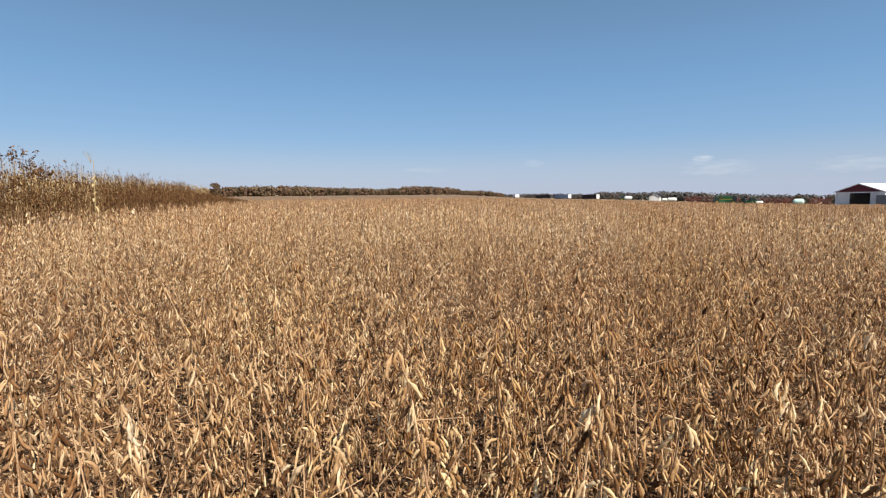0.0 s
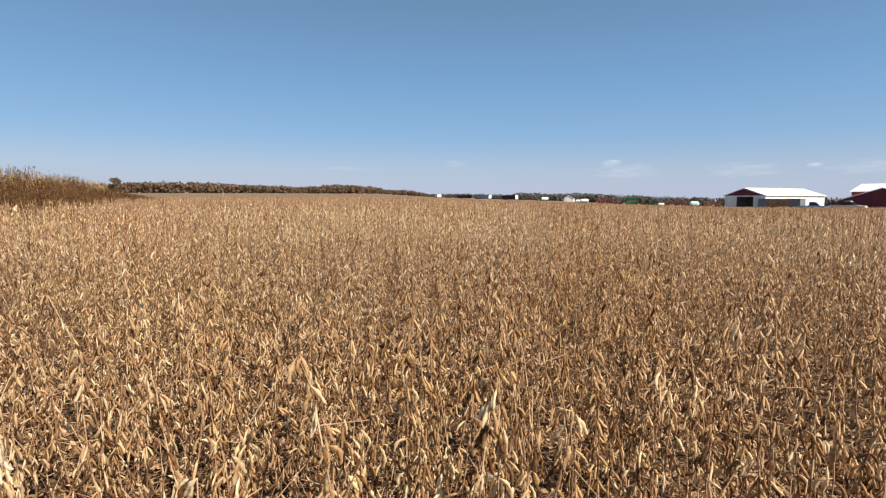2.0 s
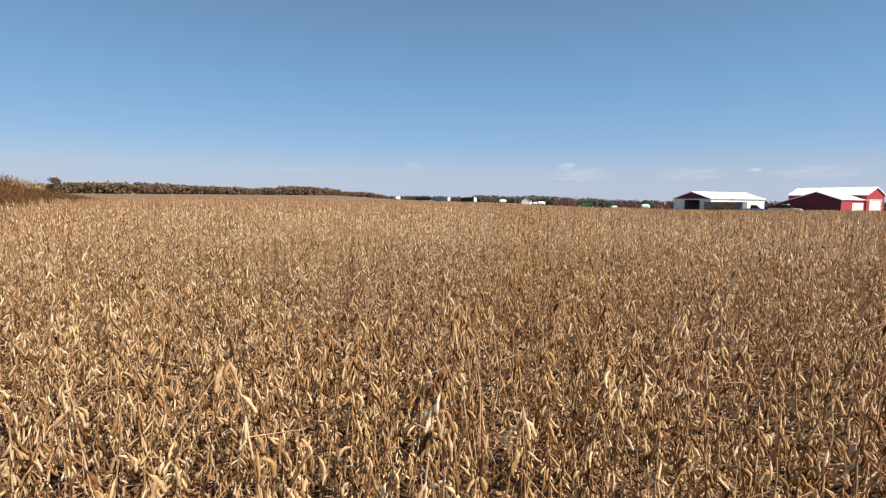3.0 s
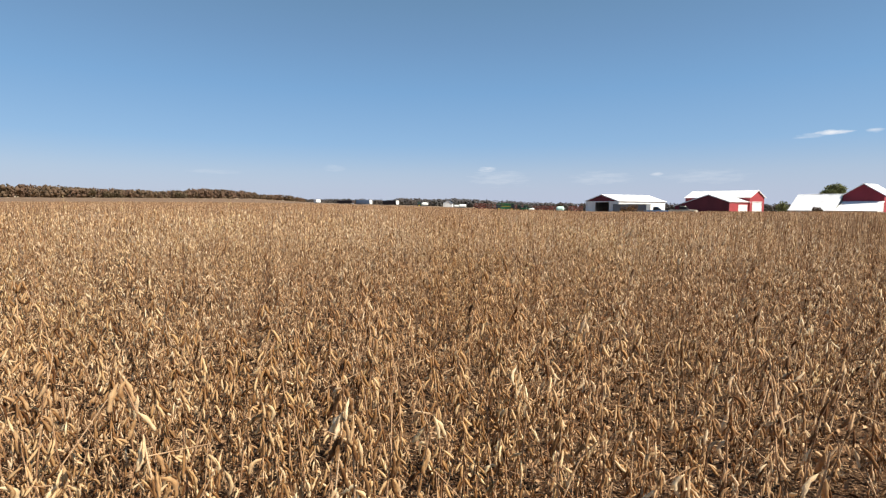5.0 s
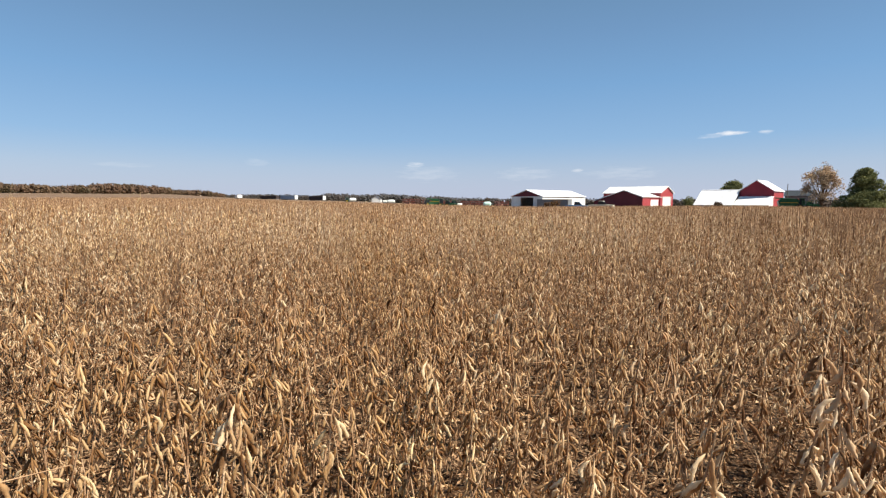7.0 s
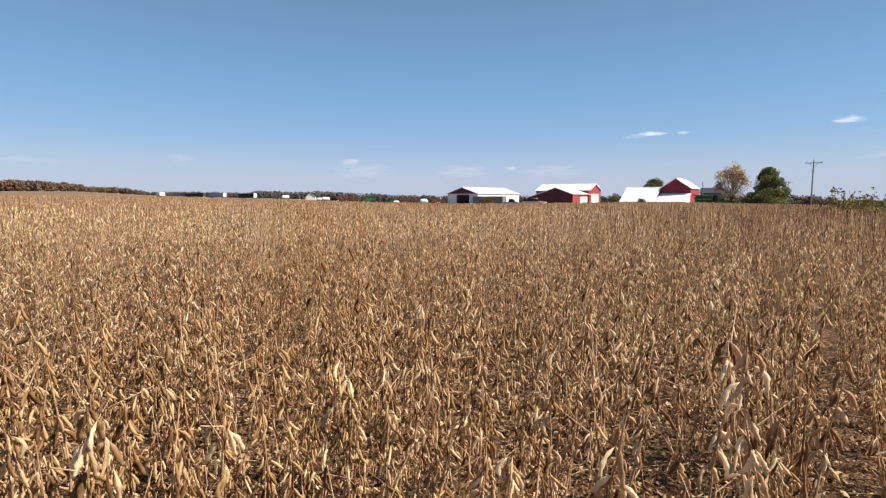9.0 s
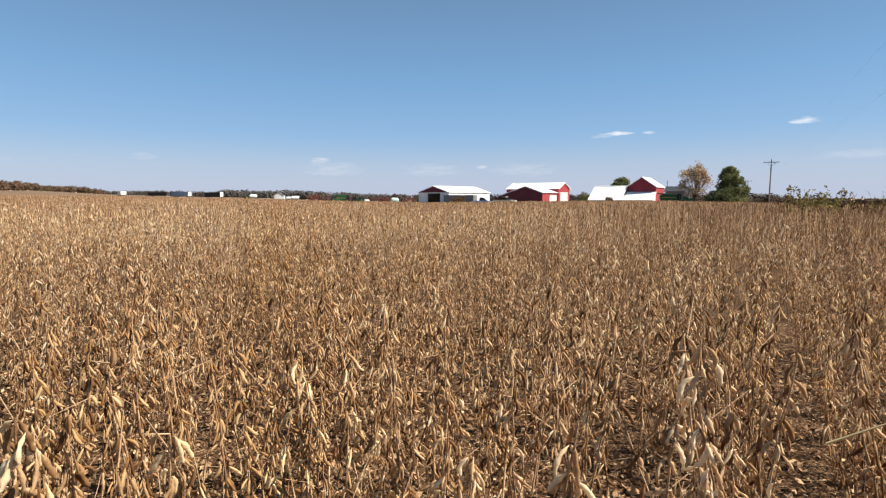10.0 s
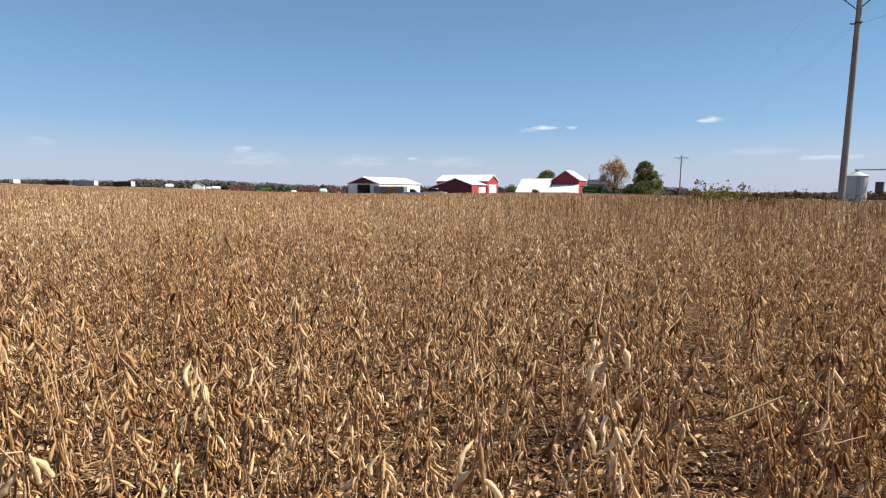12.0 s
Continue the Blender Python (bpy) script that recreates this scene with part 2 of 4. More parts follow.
M_BOXBLUE = ribbed("blue_grey_panel", (0.26, 0.33, 0.42), (0.8, 0.8, 0.8))
M_BOXDARK = ribbed("dark_panel", (0.05, 0.04, 0.04), (0.8, 0.8, 0.8), 0.8)
M_CONCRETE = mat("concrete", [(0.3, 0.28, 0.25), (0.42, 0.4, 0.36)], 0.9, 0, 2, 6)

# ---- terrain ----
SLOPE_AZ = [-180, -90, -45, -30, -21, -11, 1, 8, 13.5, 20, 30, 38, 46, 61, 72, 86, 110, 180]
SLOPE = [0.0, 0.1, 0.3, 0.32, 0.32, 0.38, 0.40, 0.28, 0.12, -0.02, -0.42, -0.60, -0.54, -0.40, -0.58, -0.65, -0.4, 0.0]


def height(x, y):
    """Ground level: a gentle side slope that falls towards the farmyard."""
    d = np.hypot(x, y)
    e = np.interp(np.degrees(np.arctan2(x, y)), SLOPE_AZ, SLOPE)
    az = np.degrees(np.arctan2(x, y))
    rise = np.clip(d - 330, 0, 500) * 0.0115 * np.clip((8 - az) / 6, 0, 1) * np.clip((az + 70) / 20, 0, 1)
    crest = 0.0027 * np.minimum(d, 110) * np.clip((178 - d) / 50, 0, 1) * np.clip((az - 22) / 10, 0, 1) * np.clip((100 - az) / 10, 0, 1)
    return np.minimum(d, 1500) * np.tan(np.radians(e)) * np.clip((d - 1.0) / 12.0, 0, 1) + rise + crest


def spot(az, d, up=0.0):
    x, y = d * math.sin(radians(az)), d * math.cos(radians(az))
    return Vector((x, y, float(height(x, y)) + up))


def place(az, d, heading, up=0.0):
    """A pose on the ground with its own x axis towards a compass heading (clockwise from y)."""
    p = spot(az, d, up)
    return pose(p.x, p.y, p.z, 0, 0, 90 - heading)


# ---- mesh tools ----
def link_mesh(name, verts, tris, mats, idx=None, smooth=False):
    me = bpy.data.meshes.new(name)
    verts, tris = np.asarray(verts, np.float32), np.asarray(tris, np.int32)
    me.vertices.add(len(verts))
    me.vertices.foreach_set("co", verts.ravel())
    me.loops.add(tris.size)
    me.loops.foreach_set("vertex_index", tris.ravel())
    me.polygons.add(len(tris))
    me.polygons.foreach_set("loop_start", np.arange(len(tris), dtype=np.int32) * 3)
    for m in mats:
        me.materials.append(m)
    if idx is not None:
        me.polygons.foreach_set("material_index", np.asarray(idx, np.int32))
    if smooth:
        me.polygons.foreach_set("use_smooth", np.ones(len(tris), bool))
    me.update(calc_edges=True)
    return me


def join(chunks):
    """Chunks of (verts, tris) as one pair."""
    vs, fs, n = [], [], 0
    for v, f in chunks:
        vs.append(v)
        fs.append(f + n)
        n += len(v)
    return np.concatenate(vs), np.concatenate(fs)


def part(name, bm, material, parent, label=""):
    me = bpy.data.meshes.new(name)
    bm.to_mesh(me)
    bm.free()
    me.materials.append(material)
    ob = new(name, me)
    ob.parent = parent
    return tagged(ob, label)


def box(lo, hi, bevel=0.0):
    bm = bmesh.new()
    bmesh.ops.create_cube(bm, size=1, matrix=Matrix.LocRotScale([(a + b) / 2 for a, b in zip(lo, hi)], None, [max(b - a, 1e-3) for a, b in zip(lo, hi)]))
    if bevel:
        bmesh.ops.bevel(bm, geom=bm.edges[:], offset=bevel, segments=2, affect="EDGES")
    return bm


def tube(p, q, r0, r1=None, n=8):
    bm = bmesh.new()
    p, q = Vector(p), Vector(q)
    turn = (q - p).to_track_quat("Z", "Y").to_matrix().to_4x4()
    bmesh.ops.create_cone(bm, cap_ends=True, segments=n, radius1=r0, radius2=r0 if r1 is None else r1, depth=(q - p).length, matrix=Matrix.Translation((p + q) / 2) @ turn)
    return bm


def prism(points, axis, lo, hi):
    """A polygon drawn in the two other axes, drawn out along one axis from lo to hi."""
    bm = bmesh.new()
    rings = []
    for v in (lo, hi):
        ring = []
        for a, b in points:
            co = [a, b]
            co.insert("xyz".index(axis), v)
            ring.append(bm.verts.new(co))
        rings.append(ring)
    bm.faces.new(rings[0][::-1])
    bm.faces.new(rings[1])
    for i in range(len(points)):
        j = (i + 1) % len(points)
        bm.faces.new((rings[0][i], rings[0][j], rings[1][j], rings[1][i]))
    bmesh.ops.recalc_face_normals(bm, faces=bm.faces[:])
    return bm


def merged(*bms):
    out = bmesh.new()
    for b in bms:
        me = bpy.data.meshes.new("tmp")
        b.to_mesh(me)
        b.free()
        out.from_mesh(me)
        bpy.data.meshes.remove(me)
    return out


def thing(name, m, label, category, group="", kind=""):
    ob = new(name)
    ob.empty_display_size = 0.2
    ob.matrix_world = m
    return tagged(ob, label, category, group, kind)


def leaf_cloud(centres, size, rng, flat=0.0):
    """Small folded leaves, two triangles each, turned at random round the centres."""
    n = len(centres)
    a = rng.normal(size=(n, 3))
    a /= np.linalg.norm(a, axis=1)[:, None]
    b = rng.normal(size=(n, 3))
    b -= (a * b).sum(1)[:, None] * a
    b /= np.linalg.norm(b, axis=1)[:, None]
    s = size * rng.uniform(0.6, 1.3, (n, 1))
    c = np.cross(a, b) * s * 0.25
    v = np.stack([centres - a * s, centres + b * s * 0.6 + c, centres + a * s, centres - b * s * 0.6 + c], 1).reshape(-1, 3)
    k = np.arange(n)[:, None] * 4
    f = np.concatenate([k + [0, 1, 2], k + [0, 2, 3]])
    return v, f


def sticks(p, q, r0, r1, sides=3):
    """Thin tapered rods from points p to points q."""
    p, q = np.atleast_2d(p), np.atleast_2d(q)
    n = len(p)
    d = q - p
    d = d / np.maximum(np.linalg.norm(d, axis=1)[:, None], 1e-6)
    ref = np.where(np.abs(d[:, 2:]) > 0.9, [[1.0, 0, 0]], [[0, 0, 1.0]])
    u = np.cross(d, ref)
    u /= np.linalg.norm(u, axis=1)[:, None]
    w = np.cross(d, u)
    r0, r1 = np.broadcast_to(r0, (n,))[:, None], np.broadcast_to(r1, (n,))[:, None]
    ring0, ring1 = [], []
    for k in range(sides):
        o = u * math.cos(2 * math.pi * k / sides) + w * math.sin(2 * math.pi * k / sides)
        ring0.append(p + o * r0)
        ring1.append(q + o * r1)
    v = np.stack(ring0 + ring1, 1).reshape(-1, 3)
    base = np.arange(n)[:, None] * (2 * sides)
    f = []
    for k in range(sides):
        j = (k + 1) % sides
        f += [base + [k, j, sides + j], base + [k, sides + j, sides + k]]
    return v, np.concatenate(f)


rng = np.random.default_rng(7)

# ---- ground ----
ROW = radians(72.0)
ROW_DIR, ROW_SIDE = np.array([math.sin(ROW), math.cos(ROW)]), np.array([-math.cos(ROW), math.sin(ROW)])
EDGE_DIR = np.array([math.sin(radians(69.0)), math.cos(radians(69.0))])
EDGE_SIDE = np.array([-EDGE_DIR[1], EDGE_DIR[0]])
BRUSH_A, BRUSH_B = np.array([-8.8, 8.2]), np.array([-27.0, 72.0])


def in_field(x, y):
    """Inside the bean field: short of the road verge and of the weedy margin."""
    road = x * EDGE_SIDE[0] + y * EDGE_SIDE[1] > -8.5
    d = (BRUSH_B - BRUSH_A) / np.linalg.norm(BRUSH_B - BRUSH_A)
    margin = (x - BRUSH_A[0]) * d[1] - (y - BRUSH_A[1]) * d[0] > 0.2
    margin |= (x - BRUSH_A[0]) * d[0] + (y - BRUSH_A[1]) * d[1] > 72
    return road & margin


def polar_sheet(radii, az, lift, extra=None):
    r, a = np.meshgrid(radii, np.radians(az), indexing="ij")
    x, y = r * np.sin(a), r * np.cos(a)
    z = height(x, y) + lift
    if extra is not None:
        z = z + extra(x, y, r)
    v = np.stack([x, y, z], -1).reshape(-1, 3)
    m, n = r.shape
    i = (np.arange(m - 1)[:, None] * n + np.arange(n - 1)[None]).reshape(-1, 1)
    f = np.concatenate([i + [0, n, n + 1], i + [0, n + 1, 1]])
    return v, f


def soil_relief(x, y, r):
    along = x * ROW_SIDE[0] + y * ROW_SIDE[1]
    bumps = 0.012 * np.sin(along * 2 * math.pi / 0.38) + 0.01 * np.sin(x * 7.1 + y * 3.3) * np.sin(y * 8.7 - x * 2.1)
    return np.where(r < 12, bumps, 0)


radii = np.concatenate([[0.0], np.arange(0.12, 6, 0.12), np.geomspace(6, 4800, 90)])
v, f = polar_sheet(radii, np.arange(-180, 180.1, 1.5), 0.0, soil_relief)
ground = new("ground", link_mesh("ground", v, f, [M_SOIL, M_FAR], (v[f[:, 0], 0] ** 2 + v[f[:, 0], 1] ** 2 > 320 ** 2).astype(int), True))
tagged(ground, "brown soil covered with dry leaf litter", "ground", kind="structure")

# ---- soybean plants ----
def pod_shape(rings, sides, r):
    """One pod of unit length hanging along -z from the origin, curved, with swellings over its seeds."""
    v = [np.zeros((1, 3))]
    seeds = r.uniform(0, 0.4)
    bend = r.uniform(-0.12, 0.26)
    count, amp = r.choice([2, 3, 3]), (0.32 if rings > 4 else 0.16)
    for k in range(1, rings + 1):
        s = k / (rings + 1)
        w = 0.178 * s ** 0.55 * (1 - s) ** 0.42 * (1 + amp * math.cos(2 * math.pi * (count * s + seeds)))
        a = np.arange(sides) * 2 * math.pi / sides
        v.append(np.stack([w * np.cos(a) + bend * math.sin(math.pi * s), 0.62 * w * np.sin(a), np.full(sides, -s)], 1))
    v.append(np.array([[0.03, 0, -1.0]]))
    f = []
    for k in range(sides):
        f.append([0, 1 + (k + 1) % sides, 1 + k])
    for q in range(rings - 1):
        b = 1 + q * sides
        for k in range(sides):
            j = (k + 1) % sides
            f += [[b + k, b + j, b + sides + j], [b + k, b + sides + j, b + sides + k]]
    b, tip = 1 + (rings - 1) * sides, 1 + rings * sides
    for k in range(sides):
        f.append([b + k, b + (k + 1) % sides, tip])
    return np.concatenate(v), np.array(f)


def plant_frame(r, tall=0.88):
    """Stem lines and pod hang-points of one ripe, leafless plant: stem segments (p, q, r0, r1) and pods (place, turn, length)."""
    seg, pods = [], []

    def shoot(base, way, length, rad, first):
        p, d, run, k = np.array(base, float), np.array(way, float), 0.0, 0
        while run < length:
            s = run / length
            step = (0.055 - 0.02 * s) * r.uniform(0.75, 1.25)
            d = d + np.append(r.normal(0, 0.075, 2), 0.06)
            d /= np.linalg.norm(d)
            q = p + d * step
            seg.append((p, q, rad * (1 - 0.7 * s), rad * (1 - 0.7 * min(1, s + step / length))))
            run += step
            k += 1
            if q[2] > first and r.random() > 0.08:
                a0 = k * 2.4 + r.normal(0, 0.5)
                for m in range(r.choice([1, 2, 2, 3, 3, 4])):
                    a = a0 + r.normal(0, 0.8) + (3.0 if m >= 2 else 0)
                    pods.append((q + r.normal(0, 0.005, 3), a, r.triangular(3, 24, 68) * (1 - 0.4 * s ** 4), r.uniform(0.037, 0.055)))
                if r.random() < 0.2:
                    a = r.uniform(0, 6.28)
                    reach = r.uniform(0.03, 0.11)
                    seg.append((q, q + np.array([math.cos(a) * reach, math.sin(a) * reach, r.uniform(-0.09, 0.12)]), 0.0014, 0.0008))
            p = q

    lean = r.normal(0, 0.06, 2)
    shoot((0, 0, 0), (lean[0], lean[1], 1), tall, 0.0049, 0.1)
    for _ in range(r.choice([0, 0, 1, 1, 2])):
        a, h = r.uniform(0, 6.28), r.uniform(0.08, 0.3)
        shoot((lean[0] * h, lean[1] * h, h), (0.26 * math.cos(a), 0.26 * math.sin(a), 0.95), (tall - h) * r.uniform(0.5, 0.85), 0.003, 0.2)
    return seg, pods


def pod_matrix(p):
    place_, a, tilt, length = p
    return Matrix.Translation(place_) @ Matrix.Rotation(a, 4, "Z") @ Matrix.Rotation(radians(-tilt), 4, "Y") @ Matrix.Diagonal((length * 1.05, length * 1.05, length, 1))


def pods_mesh(pods, shapes, r, grow=1.0):
    out = []
    for p in pods:
        v, f = shapes[r.integers(len(shapes))]
        m = np.array(pod_matrix(p))
        w = v * [0.35 + 0.65 * grow, 0.35 + 0.65 * grow, 0.6 + 0.4 * grow]
        out.append((w @ m[:3, :3].T + m[:3, 3], f))
    return join(out)


def stems_mesh(seg, sides, skip=1):
    return sticks(np.array([s[0] for s in seg[::skip]]), np.array([s[1] if skip == 1 else seg[min(i * skip + skip - 1, len(seg) - 1)][1] for i, s in enumerate(seg[::skip])]),
                  np.array([s[2] for s in seg[::skip]]), np.array([s[3] for s in seg[::skip]]), sides)


# positions on drilled rows
def rows_between(r0, r1, spacing, step, az0, az1, r, miss):
    reach = r1 + 1
    out = []
    for k in range(int(-reach / spacing), int(reach / spacing) + 1):
        s = np.arange(-reach, reach, step)
        s = s + r.normal(0, step * 0.35, len(s))
        o = k * spacing + r.normal(0, 0.03, len(s))
        out.append(s[:, None] * ROW_DIR + o[:, None] * ROW_SIDE)
    p = np.concatenate(out)
    d, az = np.hypot(p[:, 0], p[:, 1]), np.degrees(np.arctan2(p[:, 0], p[:, 1]))
    keep = (d >= r0) & (d < r1) & (az > az0) & (az < az1) & in_field(p[:, 0], p[:, 1]) & (r.random(len(p)) > miss)
    thin = np.sin(p[:, 0] * 1.7 + 1.3 * np.sin(p[:, 1] * 0.9)) * np.sin(p[:, 1] * 1.9 + 0.7)
    for g_az, g_d, g_l, g_w in ((78.0, 10.5, 1.5, 0.5), (48.0, 2.5, 0.5, 0.28), (4.0, 2.9, 0.4, 0.25), (22.0, 2.6, 0.35, 0.22), (63.0, 2.2, 0.35, 0.2)):
        q = p - [g_d * math.sin(radians(g_az)), g_d * math.cos(radians(g_az))]
        keep &= (q @ ROW_DIR / g_l) ** 2 + (q @ ROW_SIDE / g_w) ** 2 > r.uniform(0.5, 1.3, len(p))
    return p[keep & (thin < r.uniform(0.25, 1.2, len(p)) + (0.3 if r1 < 6 else 0.0))]


SPACING, STEP = 0.38, 0.088
AZ0, AZ1 = -62, 112
best = [pod_shape(7, 5, rng) for _ in range(9)]
fine = [pod_shape(4, 4, rng) for _ in range(7)]
mid = [pod_shape(2, 3, rng) for _ in range(4)]
low = [(np.array([[0, 0, 0], [-0.085, -0.02, -0.5], [0.095, -0.02, -0.55], [0.02, 0.085, -0.55], [bend, 0, -1.0]]), np.array([[0, 1, 3], [0, 3, 2], [1, 4, 3], [3, 4, 2]])) for bend in (-0.06, 0.1, 0.02)]

# the nearest plants: each pod a piece
pod_data = [link_mesh("pod", *s, [M_POD_ONE], None, True) for s in best]
near = rows_between(0.6, 3.1, SPACING, 0.072, AZ0, AZ1, rng, 0.06)
near = near[np.argsort(np.hypot(near[:, 0], near[:, 1]))]
heroes = np.array([(0.72, 0.53), (0.93, 1.33), (1.07, 0.38), (1.36, 2.0), (1.06, 1.04), (-1.09, 2.3), (0.21, 2.72)])
hero_tall = [1.0, 0.93, 1.05, 0.82, 0.8, 1.1, 0.75]
gap = np.min(np.linalg.norm(near[:, None] - heroes[None], axis=2), axis=1)
near = np.concatenate([heroes, near[gap > 0.07]])
PLANT_LABELS = ["ripe leafless soybean plant with tan fuzzy pods", "short ripe soybean plant, stem bare and brown", "tall branching soybean plant hung with dry pods"]
N_SPLIT, N_OBJECT = 62, 290


def plant_thing(px, py, tall):
    whole = pose(px, py, float(height(px, py)), rng.normal(0, 3.5), rng.normal(0, 3.5), rng.uniform(0, 360))
    return thing("soybean_plant", whole, PLANT_LABELS[2 if tall > 0.93 else 1 if tall < 0.8 else 0], "plant", "soybean plants")


for i, (px, py) in enumerate(near[:N_SPLIT]):
    tall = hero_tall[i] if i < len(heroes) else float(np.clip(rng.normal(0.86, 0.08), 0.66, 1.02))
    seg, pods = plant_frame(rng, tall)
    plant = plant_thing(px, py, tall)
    stem = new("stem", link_mesh("stem", *stems_mesh(seg, 5), [M_STEM], None, True))
    stem.parent = plant
    for p in pods:
        o = new("pod", pod_data[rng.integers(len(pod_data))])
        o.parent = plant
        o.matrix_local = pod_matrix(p)
kinds = []
for tall in (0.7, 0.76, 0.8, 0.83, 0.86, 0.88, 0.9, 0.92, 0.95, 0.98, 1.02, 0.85):
    seg, pods = plant_frame(rng, tall)
    bands = [[p for p in pods if z0 <= p[0][2] / tall < z0 + 0.16] for z0 in (0.08, 0.24, 0.4, 0.56, 0.72, 0.88)]
    kinds.append((tall, link_mesh("stem", *stems_mesh(seg, 5), [M_STEM], None, True), [link_mesh("raceme", *pods_mesh(b_, fine, rng), [M_POD], None, True) for b_ in bands if b_]))
for px, py in near[N_SPLIT:N_OBJECT]:
    tall, stem_data, racemes = kinds[rng.integers(len(kinds))]
    plant = plant_thing(px, py, tall)
    for nm, data in [("stem", stem_data)] + [("raceme", d_) for d_ in racemes]:
        o = new(nm, data)
        o.parent = plant
        if nm == "raceme":
            tagged(o, kind="stuff")


def sow(points, models, r, lift=0.0, sway=0.07, smin=0.76, smax=1.14):
    """Copies of plant models (pod verts, pod tris, stem verts, stem tris) at the points, as one mesh."""
    pv, pf, pi, n = [], [], [], 0
    which = r.integers(len(models), size=len(points))
    for k, (v, f, idx) in enumerate(models):
        q = points[which == k]
        if not len(q):
            continue
        a, s = r.uniform(0, 6.28, len(q)), r.uniform(smin, smax, len(q))
        lx, ly = r.normal(0, sway, len(q)), r.normal(0, sway, len(q))
        c, d = np.cos(a)[:, None], np.sin(a)[:, None]
        x = (v[None, :, 0] * c - v[None, :, 1] * d) * s[:, None] + v[None, :, 2] * lx[:, None] + q[:, :1]
        y = (v[None, :, 0] * d + v[None, :, 1] * c) * s[:, None] + v[None, :, 2] * ly[:, None] + q[:, 1:2]
        z = v[None, :, 2] * s[:, None] + (height(q[:, 0], q[:, 1]) + lift)[:, None]
        pv.append(np.stack([x, y, z], -1).reshape(-1, 3))
        pf.append((f[None] + (np.arange(len(q)) * len(v))[:, None, None]).reshape(-1, 3) + n)
        pi.append(np.tile(idx, len(q)))
        n += len(q) * len(v)
    return np.concatenate(pv), np.concatenate(pf), np.concatenate(pi)


def model(pods_vf, stem_vf):
    v, f = join([pods_vf, stem_vf])
    return v, f, np.r_[np.zeros(len(pods_vf[1]), int), np.ones(len(stem_vf[1]), int)]


def crop(name, points, models, label, **kw):
    v, f, idx = sow(points, models, rng, **kw)
    ob = new(name, link_mesh(name, v, f, [M_POD, M_STEM], idx, False))
    return tagged(ob, label, "crop", kind="stuff")


def darker_right(p):
    """True for plants drawn stemmy to darken the far right, rising towards the verge."""
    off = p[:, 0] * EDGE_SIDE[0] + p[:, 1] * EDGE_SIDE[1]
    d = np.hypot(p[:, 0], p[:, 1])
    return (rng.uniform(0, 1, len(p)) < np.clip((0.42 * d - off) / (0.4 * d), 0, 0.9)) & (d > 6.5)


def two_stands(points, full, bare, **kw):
    thin = darker_right(points)
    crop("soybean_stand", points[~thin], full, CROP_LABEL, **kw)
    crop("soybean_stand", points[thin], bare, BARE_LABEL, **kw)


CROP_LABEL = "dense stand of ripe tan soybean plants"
BARE_LABEL = "stand of soybean plants darkened by extra stems and few pods"
models = []
for k in range(10):
    seg, pods = plant_frame(rng, float(rng.normal(0.86, 0.07)))
    models.append(model(pods_mesh(pods, fine, rng), stems_mesh(seg, 4)))
crop("soybean_stand", near[N_OBJECT:], models, CROP_LABEL)
models = []
for k in range(10):
    seg, pods = plant_frame(rng, float(rng.normal(0.88, 0.06)))
    models.append(model(pods_mesh(pods, mid, rng, 1.05), stems_mesh(seg, 3, 2)))
pts = rows_between(3.1, 5.4, SPACING, STEP, -48, 98, rng, 0.06)
crop("soybean_stand", pts, models, CROP_LABEL)
models = []
for k in range(12):
    seg, pods = plant_frame(rng, float(rng.normal(0.88, 0.07)))
    models.append(model(pods_mesh([p for i, p in enumerate(pods) if i % 4 < 3], low, rng, 1.12), stems_mesh(seg, 3, 3)))
# Stemmy, few-podded plants: added stems put the darker tone into the shape.
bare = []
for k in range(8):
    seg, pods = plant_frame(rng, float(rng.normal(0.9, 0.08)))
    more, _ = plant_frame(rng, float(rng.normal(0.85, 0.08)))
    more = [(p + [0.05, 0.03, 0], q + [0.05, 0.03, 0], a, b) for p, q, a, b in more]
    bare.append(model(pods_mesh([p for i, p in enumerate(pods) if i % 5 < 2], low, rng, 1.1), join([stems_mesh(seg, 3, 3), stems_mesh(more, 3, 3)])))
pts = rows_between(5.4, 10, SPACING, 0.1, -45, 95, rng, 0.08)
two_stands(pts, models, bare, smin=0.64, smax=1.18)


def tuft(r, n, size, z0, spread, tall=0.9):
    """A plant seen from afar: slim, hanging pods as small folded wedges, close to the stem and closer towards its tip."""
    z = z0 + (tall - z0) * r.uniform(0, 1, n) ** 0.8
    a = r.uniform(0, 6.28, n)
    rad = r.uniform(0.01, spread, n) * (1.25 - z / tall)
    c = np.stack([np.cos(a) * rad, np.sin(a) * rad, z], 1)
    d = np.stack([np.cos(a) * 0.4, np.sin(a) * 0.4, -np.ones(n)], 1) * (size * r.uniform(0.7, 1.3, (n, 1)))
    side = np.stack([-np.sin(a + 0.6), np.cos(a + 0.6), np.zeros(n)], 1) * size * 0.15
    v = np.stack([c, c + d * 0.55 + side, c + d, c + d * 0.5 - side], 1).reshape(-1, 3)
    k = np.arange(n)[:, None] * 4
    return v, np.concatenate([k + [0, 1, 2], k + [0, 2, 3]])


